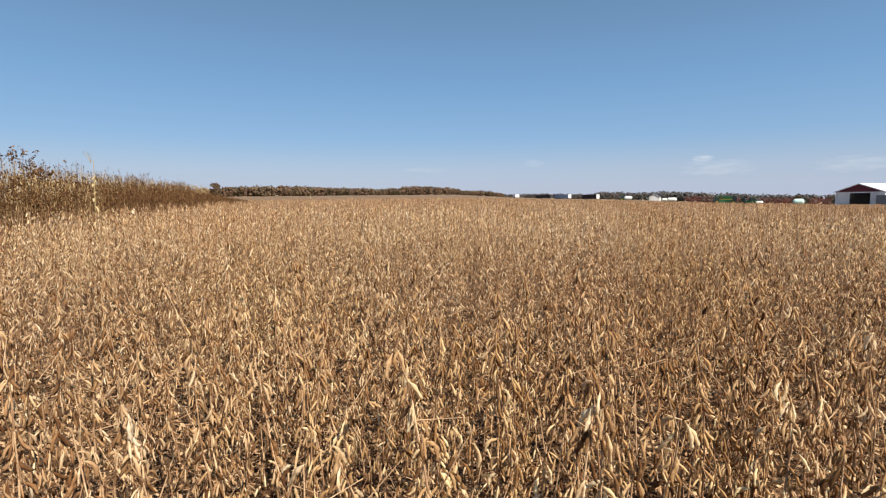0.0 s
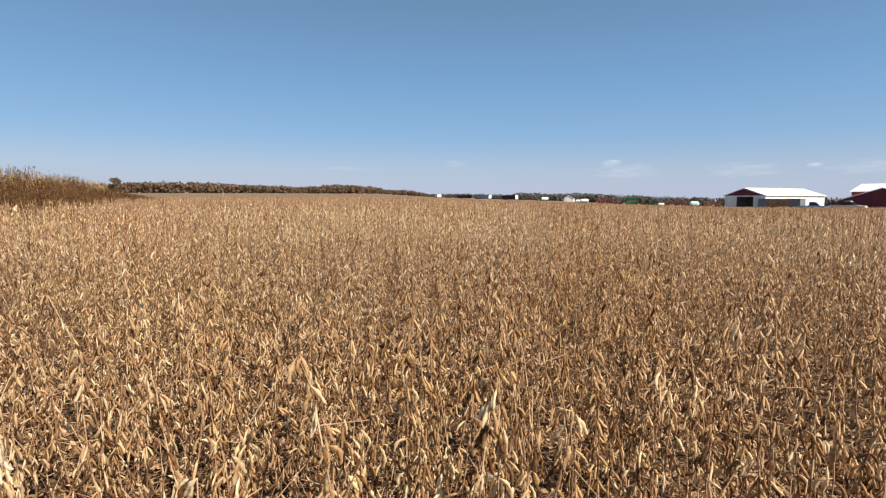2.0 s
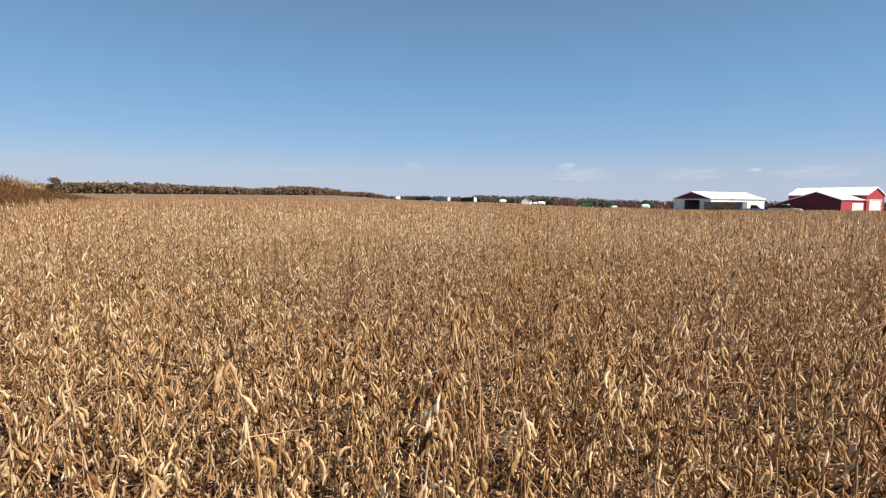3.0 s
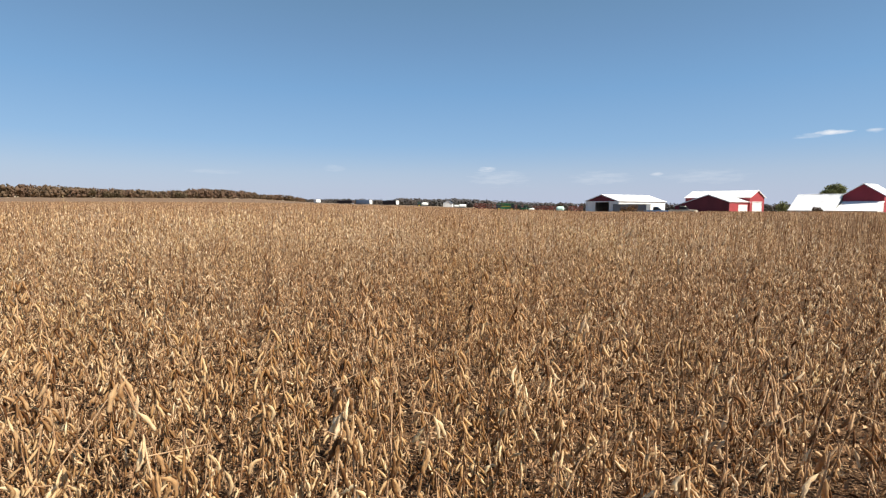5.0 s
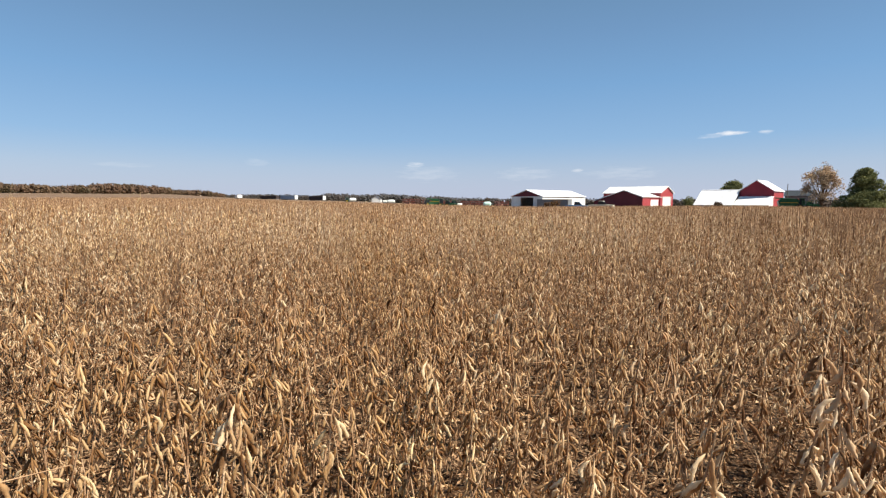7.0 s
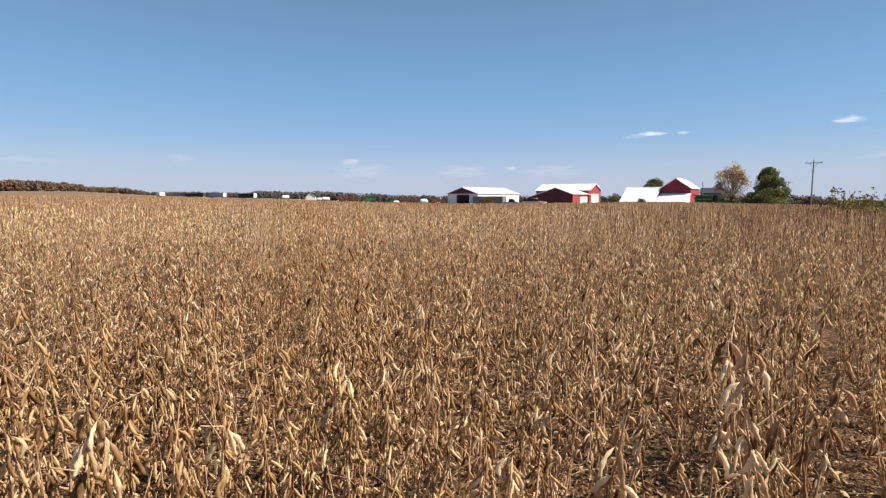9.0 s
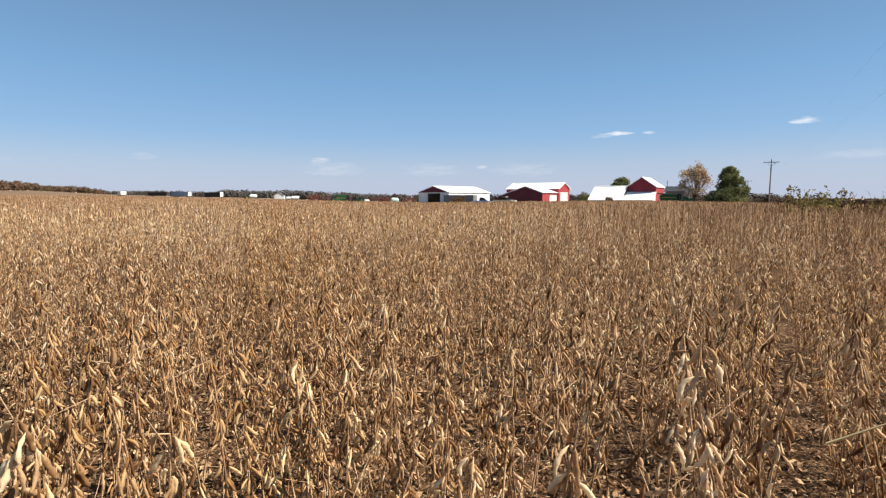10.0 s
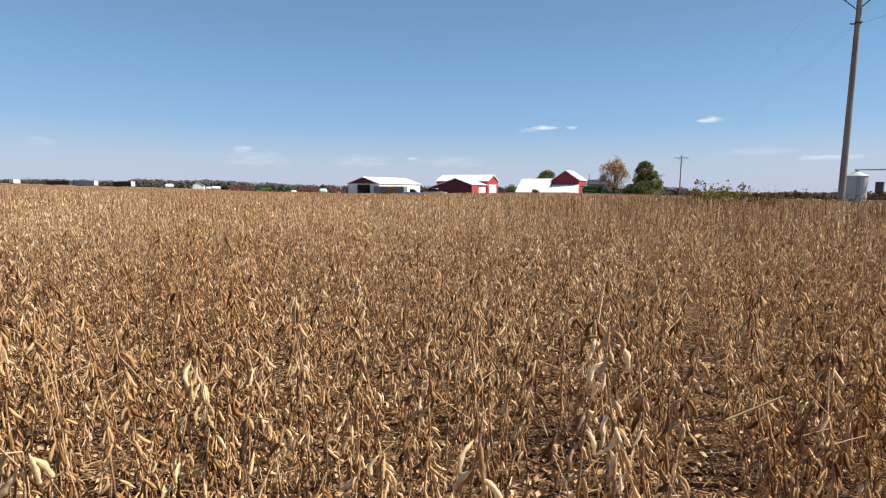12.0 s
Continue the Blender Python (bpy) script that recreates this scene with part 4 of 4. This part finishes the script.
woods("far_woods", [(5, 0.6), (8, 0.65), (12, 0.7), (16, 0.6), (17.1, 0.85), (20, 0.8), (21, 0.55)], 800, 860, 260, M_FARWOODS_HAZED, "hazy distant wood beyond the fields", 1.4, 45)
woods("far_woods", [(18, 0.6), (21, 0.75), (24, 0.8), (27, 0.68), (31, 0.42), (36, 0.35), (46, 0.3), (57, 0.3), (66, 0.4), (74, 0.3)], 620, 700, 620, M_FARWOODS_HAZED, "hazy distant wood beyond the farm", 1.2, 40)
woods("far_woods", [(66, -0.1), (71, -0.2), (73, -0.15), (75, -0.22), (77.5, -0.14), (79, -0.24), (81, -0.16), (82.2, -0.06), (83, -0.2), (86, -0.1), (90, -0.05), (100, 0.0)], 330, 370, 760, M_HEDGE, "brown hedgerow across the far side of the road", 0.6, 45)

# ---- buildings ----
def gable_barn(name, m, length, left, right, ridge, eave_l, eave_r, walls, label, door=None, gable=None, roofmat=None, side_door=None, lower=None):
    """A steel-clad barn. Its near gable stands at x = 0, its length runs along x; left (+y) and right (-y) half widths.
    door: y0, y1, height of the front opening. gable: cladding above the eaves. side_door: x0, x1, height on the right wall."""
    ob = thing(name, m, label, "barn")
    th = 0.2
    front = lower or walls
    he = min(eave_l, eave_r) - 0.05
    if door:
        y0, y1, hd = door
        part("wall", box((0, y1, -0.6), (th, left, he)), front, ob)
        part("wall", box((0, -right, -0.6), (th, y0, he)), front, ob)
        part("wall", box((0, y0, hd), (th, y1, he)), front, ob)
        for a_, b_ in ((y0 - 0.15, y0), (y1, y1 + 0.15)):
            part("door_jamb", box((-0.06, a_, 0), (0.0, b_, hd)), M_TRIM, ob)
        part("door_track", box((-0.1, y0 - 0.3, hd), (-0.01, y1 + 0.3, hd + 0.2)), M_TRIM, ob)
    else:
        part("wall", box((0, -right, -0.6), (th, left, he)), front, ob)
    part("gable", prism([(-right, he), (left, he), (left, eave_l), (0, ridge), (-right, eave_r)], "x", -0.02, th - 0.02), gable or walls, ob)
    part("gable", prism([(-right, -0.6), (left, -0.6), (left, eave_l), (0, ridge), (-right, eave_r)], "x", length - th, length), walls, ob)
    part("wall", box((th, left - th, -0.6), (length - th, left, eave_l)), walls, ob)
    if side_door:
        x0, x1, hs = side_door
        part("wall", box((th, -right, -0.6), (x0, -right + th, eave_r)), walls, ob)
        part("wall", box((x1, -right, -0.6), (length - th, -right + th, eave_r)), walls, ob)
        part("wall", box((x0, -right, hs), (x1, -right + th, eave_r)), walls, ob)
        sd = part("sliding_door", box((x0, -right + 0.02, 0), (x1, -right + 0.1, hs)), M_WHITE, ob, "white sliding door")
        part("door_frame", merged(box((x0, -right - 0.03, 0), (x0 + 0.18, -right + 0.015, hs)), box((x1 - 0.18, -right - 0.03, 0), (x1, -right + 0.015, hs)), box((x0, -right - 0.03, hs - 0.18), (x1, -right + 0.015, hs))), M_TRIM, sd)
    else:
        part("wall", box((th, -right, -0.6), (length - th, -right + th, eave_r)), walls, ob)
    over, t = 0.4, 0.12
    for side, half, eave in ((1, left, eave_l), (-1, right, eave_r)):
        sl = (ridge - eave) / half
        p = [(0, ridge + 0.02), (side * (half + over), eave - over * sl + 0.02), (side * (half + over), eave - over * sl + 0.02 + t), (0, ridge + 0.02 + t)]
        rf = part("roof", prism(p, "x", -over, length + over), roofmat or M_ROOF, ob)
        part("fascia", prism([(a_, b_ - 0.14) for a_, b_ in p[:2]] + [(a_, b_ - 0.005) for a_, b_ in p[1::-1]], "x", -over, -over + 0.05), M_TRIM, rf)
    part("ridge_cap", prism([(-0.3, ridge + 0.06), (0, ridge + 0.2), (0.3, ridge + 0.06), (0, ridge + 0.12)], "x", -over, length + over), roofmat or M_ROOF, ob)
    return ob


machine_shed = gable_barn("machine_shed", place(39.05, 200, 75), 31, 7.2, 7.2, 7.35, 5.0, 5.0, M_WHITE, "pale steel machine shed with dark red gable and open door", (-3.2, 2.8, 4.6), M_DARKRED_SHADED, lower=M_WHITE)
part("floor_slab", box((0.1, -7, -0.3), (30.8, 7, 0.05)), M_CONCRETE, machine_shed)
red_barn = gable_barn("barn", place(53.3, 205, 345), 22, 5.6, 5.6, 8.2, 5.9, 5.9, M_RED, "red steel barn with white roof and white door", (-3.6, 3.6, 4.3), M_RED)
part("big_door", box((0.05, -3.6, 0), (0.13, 3.6, 4.3)), M_WHITE, red_barn, "white sliding door")
# Gables away from the sun take the shaded red; their sides stay bright.
annex = gable_barn("barn", place(49.2, 190, 75), 16.5, 11.4, 6.5, 6.6, 3.0, 4.35, M_RED, "low red barn annex, front painted in shade, with shallow white roof", None, M_DARKRED_SHADED, side_door=(6.5, 13.0, 3.4), lower=M_DARKRED_SHADED)
old_barn = gable_barn("barn", place(61.1, 200, 75), 13, 5, 5, 9.5, 6.1, 6.1, M_RED, "tall old red barn with white roof edge", None, M_OLDRED_SHADED, lower=M_OLDRED_SHADED)
m0 = place(61.1, 200, 75)
leanto = thing("lean_to", m0 @ pose(-6.0, 0, 0), "white-roofed lean-to against the old barn", "shed")
part("roof", prism([(-0.9, 1.25), (5.9, 4.1), (5.9, 4.25), (-0.9, 1.4)], "y", -5.2, 5.0), M_ROOF, leanto)
part("wall", box((0, -5, -0.5), (0.15, 4.9, 1.6)), M_WHITE, leanto)
part("wall", prism([(0.15, -0.5), (5.9, -0.5), (5.9, 4.05), (0.15, 1.62)], "y", -5, -4.85), M_WHITE, leanto)
gable_barn("low_shed", m0 @ pose(1.0, 17.0, 0, 0, 0, -90), 11.6, 7.5, 7.5, 6.4, 1.5, 1.5, M_WHITE, "low white shed with broad white steel roof", None, M_WHITE)
gable_barn("grey_shed", place(63.45, 222, 158), 8.5, 3.4, 3.4, 6.6, 4.9, 4.9, M_GREYWALL, "dark grey shed behind the farmyard", None, M_GREYWALL, roofmat=M_DARKROOF)
gable_barn("house", place(22.45, 450, 30), 9, 3.9, 3.9, 6.0, 3.6, 3.6, M_WHITE, "small white house far beyond the field", None, M_WHITE, roofmat=M_DARKROOF)

# grain bin with roof cone and catwalk
gbin = thing("grain_bin", place(86.35, 190, 75) @ Matrix.Diagonal((1, 1, 0.93, 1)), "round galvanised steel grain bin with conical roof", "grain bin")
bm = bmesh.new()
bmesh.ops.create_cone(bm, cap_ends=True, segments=40, radius1=2.75, radius2=2.75, depth=8.3, matrix=Matrix.Translation((0, 0, 3.9)))
part("shell", bm, M_GALV, gbin)
for k in range(9):
    bm = bmesh.new()
    bmesh.ops.create_cone(bm, cap_ends=True, segments=40, radius1=2.8, radius2=2.8, depth=0.07, matrix=Matrix.Translation((0, 0, 0.5 + 0.9 * k)))
    part("hoop", bm, M_GALV, gbin)
bm = bmesh.new()
bmesh.ops.create_cone(bm, cap_ends=True, segments=40, radius1=2.95, radius2=0.35, depth=1.3, matrix=Matrix.Translation((0, 0, 8.75)))
part("cone_roof", bm, M_GALV, gbin)
part("roof_cap", tube((0, 0, 9.4), (0, 0, 9.75), 0.4, 0.4, 12), M_GALV, gbin)
for a_ in (-0.25, 0.25):
    part("ladder_rail", tube((-2.85, a_, 0), (-2.85, a_, 8.2), 0.03), M_STEEL, gbin)
conveyor = thing("overhead_conveyor", place(86.35, 190, 165, 9.07), "thin steel conveyor resting on the grain bin", "conveyor")
part("trough", box((-0.5, -0.2, 0), (18, 0.2, 0.35)), M_GALV, conveyor)
part("support", merged(tube((17.5, -1, -9.9), (17.5, -0.1, 0), 0.08), tube((17.5, 1, -9.9), (17.5, 0.1, 0), 0.08)), M_STEEL, conveyor)
hop = thing("hopper_tank", place(87.95, 175, 75), "dark hopper tank on steel legs", "tank")
bm = bmesh.new()
bmesh.ops.create_cone(bm, cap_ends=True, segments=24, radius1=0.9, radius2=0.9, depth=2.6, matrix=Matrix.Translation((0, 0, 4.1)))
part("shell", bm, M_STEEL, hop)
bm = bmesh.new()
bmesh.ops.create_cone(bm, cap_ends=True, segments=24, radius1=0.2, radius2=0.9, depth=1.2, matrix=Matrix.Translation((0, 0, 2.2)))
part("cone", bm, M_STEEL, hop)
for a_ in range(4):
    c_, s_ = math.cos(a_ * 1.571 + 0.785) * 0.85, math.sin(a_ * 1.571 + 0.785) * 0.85
    part("leg", tube((c_, s_, -0.3), (c_, s_, 3.2), 0.06), M_STEEL, hop)

# ---- utility poles ----
def utility_pole(m, tall, label, arm=2.6, lean=0.0):
    ob = thing("utility_pole", m @ pose(0, 0, 0, 0, lean), label, "utility pole", "utility poles")
    part("pole", tube((0, 0, -0.5), (0, 0, tall), 0.145, 0.1, 14), M_POLE, ob)
    za = tall - 0.45
    cross = part("crossarm", box((0.11, -arm / 2, za - 0.06), (0.21, arm / 2, za + 0.06), 0.01), M_ARM, ob)
    for s_ in (-1, 1):
        part("brace", tube((0.16, s_ * 0.75, za - 0.04), (0.12, 0, za - 0.75), 0.025, 0.025, 6), M_STEEL, ob)
    for y_ in (-arm / 2 + 0.12, -0.35, 0.4, arm / 2 - 0.12):
        part("insulator", merged(tube((0.16, y_, za + 0.06), (0.16, y_, za + 0.14), 0.02), tube((0.16, y_, za + 0.14), (0.16, y_, za + 0.25), 0.055, 0.035, 10)), M_CERAMIC, cross)
    part("neutral_bracket", merged(box((-0.16, -0.14, za - 1.35), (0.16, 0.14, za - 1.31)), tube((0, 0.12, za - 1.36), (0, 0.28, za - 1.33), 0.03)), M_STEEL, ob)
    part("insulator", tube((0, 0, tall), (0, 0, tall + 0.22), 0.05, 0.03, 10), M_CERAMIC, ob)
    return ob


def power_line(points, rad, label):
    cu = bpy.data.curves.new("power_line", "CURVE")
    cu.dimensions, cu.bevel_depth, cu.bevel_resolution = "3D", rad, 1
    sp = cu.splines.new("POLY")
    sp.points.add(len(points) - 1)
    for p_, q_ in zip(sp.points, points):
        p_.co = (*q_, 1)
    cu.materials.append(M_WIRE)
    return tagged(new("power_line", cu), label, "power line", "power lines")


POLES = [(85.4, 30.0, 10.6), (72.4, 120, 9.2), (70.6, 228, 9.6)]
tops = []
for az, d, tall in POLES:
    m = place(az, d, 69)
    utility_pole(m, tall, "weathered wooden utility pole with a crossarm", 2.7)
    tops.append((m, tall))
for (ma, ta), (mb, tb) in zip(tops, tops[1:]):
    for y_, dz in ((-1.23, -0.2), (1.23, -0.2), (0, -1.75)):
        p, q = ma @ Vector((0.16, y_, ta + dz)), mb @ Vector((0.16, y_, tb + dz))
        pts_ = [p.lerp(q, k / 12) - Vector((0, 0, 1.1 * 4 * (k / 12) * (1 - k / 12))) for k in range(13)]
        power_line(pts_, 0.0022, "thin sagging power line between utility poles")
m, tall = tops[0]
power_line([m @ Vector((0, -0.2, tall - 1.78)), m @ Vector((-22, -16, tall - 1.0))], 0.004, "thin service line leading away from the pole")
post = thing("yard_post", place(63.55, 193, 75), "slim grey post in the farmyard", "post")
part("pole", tube((0, 0, -0.3), (0, 0, 8.1), 0.14, 0.1), M_ARM, post)

# ---- farmyard vehicles and implements ----
def wheel(parent, x, y, r, w, hub=None):
    bm = bmesh.new()
    bmesh.ops.create_cone(bm, cap_ends=True, segments=24, radius1=r, radius2=r, depth=w, matrix=Matrix.Translation((x, y, r)) @ Matrix.Rotation(radians(90), 4, "X"))
    bmesh.ops.bevel(bm, geom=[e for e in bm.edges if len(e.link_faces) == 2 and e.calc_face_angle() > 1], offset=w * 0.2, segments=2, affect="EDGES")
    wh = part("wheel", bm, M_TYRE, parent)
    part("rim", tube((x, y - w * 0.54, r), (x, y + w * 0.54, r), r * 0.55, r * 0.55, 16), hub or M_STEEL, wh)


def tractor(m, body, hub, label):
    ob = thing("tractor", m, label, "tractor", "tractors")
    part("hood", prism([(0.6, 0.9), (3.0, 0.9), (3.0, 1.7), (2.6, 1.9), (0.6, 2.0)], "y", -0.4, 0.4), body, ob)
    part("chassis", box((-0.9, -0.35, 0.6), (2.9, 0.35, 1.0)), M_STEEL, ob)
    cab = part("cab", prism([(-0.9, 1.2), (0.6, 1.2), (0.75, 1.9), (0.5, 2.75), (-0.8, 2.75)], "y", -0.75, 0.75), M_GLASS, ob)
    part("cab_roof", box((-1.0, -0.85, 2.75), (0.65, 0.85, 2.95), 0.05), body, cab)
    part("exhaust", tube((1.6, 0.3, 1.9), (1.6, 0.3, 2.9), 0.06), M_STEEL, ob)
    for y_ in (-0.95, 0.95):
        wheel(ob, -0.3, y_, 0.92, 0.5, hub)
        wheel(ob, 2.4, y_ * 0.9, 0.62, 0.36, hub)
        part("fender", box((-1.1, y_ - 0.28, 1.85), (0.4, y_ + 0.28, 1.95)), body, ob)


def combine(m, label):
    ob = thing("combine_harvester", m, label, "combine")
    part("body", prism([(-3, 1.1), (1.6, 1.1), (1.9, 2.6), (1.6, 3.4), (-2.6, 3.5), (-3.3, 2.6)], "y", -1.4, 1.4), M_TRACTOR, ob)
    cab = part("cab", prism([(1.95, 1.5), (3.3, 1.5), (3.5, 2.4), (3.2, 3.4), (1.95, 3.4)], "y", -0.9, 0.9), M_GLASS, ob)
    part("cab_roof", box((1.8, -1.0, 3.4), (3.5, 1.0, 3.6), 0.05), M_TRACTOR, cab)
    part("stripe", box((-2.8, -1.43, 2.2), (1.6, -1.405, 2.4)), M_YELLOW, ob)
    part("feeder", prism([(2.2, 0.9), (4.4, 0.3), (4.4, 1.0), (2.2, 1.6)], "y", -0.6, 0.6), M_TRACTOR, ob)
    part("unloading_auger", tube((1.2, 1.5, 3.3), (-3.8, 1.6, 3.7), 0.17), M_TRACTOR, ob)
    part("header", box((4.3, -3.0, 0.3), (5.2, 3.0, 1.1), 0.08), M_TRACTOR, ob)
    for y_ in (-1.5, 1.5):
        wheel(ob, 2.1, y_, 0.95, 0.6, M_YELLOW)
        wheel(ob, -2.2, y_ * 0.85, 0.6, 0.4, M_YELLOW)


def implement(m, length, width, paint, label, folded):
    """A drawn tillage tool: frame bars, shanks with discs, carrying wheels, hitch and folded wings."""
    ob = thing("tillage_implement", m, label, "implement", "farm implements")
    for y_ in np.linspace(-width / 2, width / 2, 4):
        part("frame_bar", box((0, y_ - 0.06, 0.75), (length, y_ + 0.06, 0.9)), paint, ob)
    for x_ in np.linspace(0, length, 5):
        part("cross_bar", box((x_ - 0.06, -width / 2, 0.9), (x_ + 0.06, width / 2, 1.02)), paint, ob)
        for y_ in np.linspace(-width / 2, width / 2, 5):
            part("shank", tube((x_, y_, 0.9), (x_ - 0.2, y_, 0.1), 0.035), M_STEEL, ob)
    if folded:
        for y_ in (-width / 2, width / 2):
            wing = part("wing", box((0, y_ - 0.08, 1.7), (length, y_ + 0.08, 1.82)), paint, ob)
            part("wing_rail", box((0, y_ - 0.08, 2.7), (length, y_ + 0.08, 2.85)), paint, wing)
            for x_ in np.linspace(0, length - 0.1, 7):
                part("wing_bar", box((x_, y_ - 0.05, 0.9), (x_ + 0.1, y_ + 0.05, 2.9)), paint, wing)
    part("hitch", tube((length, 0, 0.8), (length + 1.8, 0, 0.5), 0.08), M_STEEL, ob)
    for y_ in (-width / 3, width / 3):
        wheel(ob, length * 0.45, y_, 0.42, 0.25)


def tank_cart(m, length, rad, matl, label):
    ob = thing("tank_trailer", m, label, "tank trailer", "tank trailers")
    bm = bmesh.new()
    bmesh.ops.create_uvsphere(bm, u_segments=24, v_segments=12, radius=1, matrix=Matrix.Translation((0, 0, rad + 0.8)) @ Matrix.Diagonal((length / 2, rad, rad, 1)))
    for v_ in bm.verts:
        u_ = v_.co.x / (length / 2)
        k_ = (1 - abs(u_) ** 5) ** 0.5 / max((1 - u_ * u_) ** 0.5, 0.05) if abs(u_) < 0.999 else 1
        v_.co.y *= min(k_, 2.2)
        v_.co.z = rad + 0.8 + (v_.co.z - rad - 0.8) * min(k_, 2.2)
    part("tank", bm, matl, ob)
    part("lid", tube((0, 0, 2 * rad + 0.75), (0, 0, 2 * rad + 0.95), 0.25), M_STEEL, ob)
    part("frame", box((-length * 0.5, -0.5, 0.6), (length * 0.6, 0.5, 0.82)), M_STEEL, ob)
    for x_ in (-length * 0.28, length * 0.28):
        for y_ in (-0.75, 0.75):
            wheel(ob, x_, y_, 0.42, 0.28)


def box_trailer(m, length, tall, sidemat, endmat, label, group="parked trailers"):
    ob = thing("box_trailer", m, label, "trailer", group)
    part("side_panel", box((0, -1.25, 1.0), (length, -1.2, tall)), sidemat, ob)
    part("side_panel", box((0, 1.2, 1.0), (length, 1.25, tall)), sidemat, ob)
    part("end_panel", box((-0.05, -1.25, 1.0), (0, 1.25, tall)), endmat, ob)
    part("end_panel", box((length, -1.25, 1.0), (length + 0.05, 1.25, tall)), endmat, ob)
    part("roof", box((-0.08, -1.28, tall), (length + 0.08, 1.28, tall + 0.06)), endmat, ob)
    part("bed", box((0, -1.2, 0.85), (length, 1.2, 1.0)), M_STEEL, ob)
    for x_ in (length * 0.12, length * 0.22):
        for y_ in (-1.0, 1.0):
            wheel(ob, x_, y_, 0.48, 0.3)
    for y_ in (-0.8, 0.8):
        part("landing_leg", tube((length * 0.8, y_, 0), (length * 0.8, y_, 0.9), 0.06), M_STEEL, ob)


def pickup(m, paint, label):
    ob = thing("farm_truck", m, label, "truck")
    part("body", prism([(-2.6, 0.5), (2.7, 0.5), (2.75, 1.05), (1.3, 1.2), (-2.6, 1.15)], "y", -0.95, 0.95), paint, ob)
    cab = part("cab", prism([(-0.6, 1.15), (1.25, 1.18), (0.6, 1.85), (-0.45, 1.9)], "y", -0.85, 0.85), M_GLASS, ob)
    part("cab_roof", prism([(-0.5, 1.88), (0.62, 1.85), (0.5, 1.95), (-0.4, 1.97)], "y", -0.85, 0.85), paint, cab)
    part("bumper", box((2.75, -0.95, 0.5), (2.9, 0.95, 0.75), 0.03), M_TRIM, ob)
    for x_ in (-1.7, 1.75):
        for y_ in (-0.85, 0.85):
            wheel(ob, x_, y_, 0.4, 0.26, M_TRIM)


box_trailer(place(40.4, 195, 165), 13.0, 3.75, M_GREYWALL, M_GREYWALL, "grey box trailer parked beside the machine shed")
pickup(place(44.4, 188, 140) @ Matrix.Scale(1.4, 4), M_BLUE, "light blue farm truck parked by the shed")
box_trailer(place(8.0, 345, 60), 3.4, 2.9, M_WHITE, M_WHITE, "small white box trailer at the far field edge")
box_trailer(place(10.5, 352, 150), 14.5, 2.7, M_BOXDARK, M_BOXDARK, "long low dark trailer at the far field edge")
box_trailer(place(12.5, 348, 150), 12.8, 3.4, M_BOXBLUE, M_WHITE, "blue-grey box trailer with white ends")
box_trailer(place(15.4, 340, 150), 12.0, 3.5, M_BOXDARK, M_WHITE, "dark box trailer with white end at the far field edge")
tank_cart(place(19.9, 300, 100), 4.2, 1.0, M_PLASTIC, "white field sprayer tank on a trailer")
tractor(place(19.3, 302, 100), M_TRACTOR, M_YELLOW, "small green tractor far across the field")
tank_cart(place(24.1, 232, 110), 3.6, 0.8, M_PLASTIC, "white tank trailer in the farmyard")
tank_cart(place(23.4, 236, 110), 2.2, 0.6, M_PLASTIC, "small white tank trailer in the farmyard")
tank_cart(place(34.75, 205, 120), 3.2, 1.0, M_MINT, "pale green tank on a trailer in the yard")
tank_cart(place(31.7, 222, 110), 2.4, 0.55, M_PLASTIC, "small white tank trailer in the farmyard")
for az, d, ln, wd, fold in ((25.4, 226, 5.0, 3.4, True), (26.7, 224, 5.5, 4.0, False), (27.6, 228, 4.5, 3.4, True), (32.9, 216, 4.0, 3.0, True), (35.9, 208, 4.5, 3.4, True), (36.6, 212, 3.5, 3.0, False), (26.1, 232, 5.0, 3.4, True), (31.9, 230, 4.5, 3.4, True), (33.6, 214, 4.5, 3.4, True), (30.0, 232, 4.5, 3.4, True)):
    implement(place(az, d, 100 + 20 * math.sin(az)), ln, wd, M_REDPAINT, "faded red tillage implement " + ("with wings folded up" if fold else "standing in the yard"), fold)
combine(place(29.0, 228, 120), "green combine harvester parked in the farmyard")
combine(place(63.85, 186, 145), "green combine harvester parked by the grey shed")
for az, d, hd in ((28.1, 222, 95), (30.4, 220, 130), (31.1, 224, 100), (65.3, 187, 150)):
    tractor(place(az, d, hd), M_TRACTOR, M_YELLOW, "green tractor with yellow wheels in the farmyard")
implement(place(64.9, 184, 130), 3.5, 3.0, M_TRACTOR, "green folded implement beside the grey shed", True)
pickup(place(46.9, 182, 150) @ Matrix.Scale(1.5, 4), M_BEIGE, "large cream farm truck parked before the low red barn")
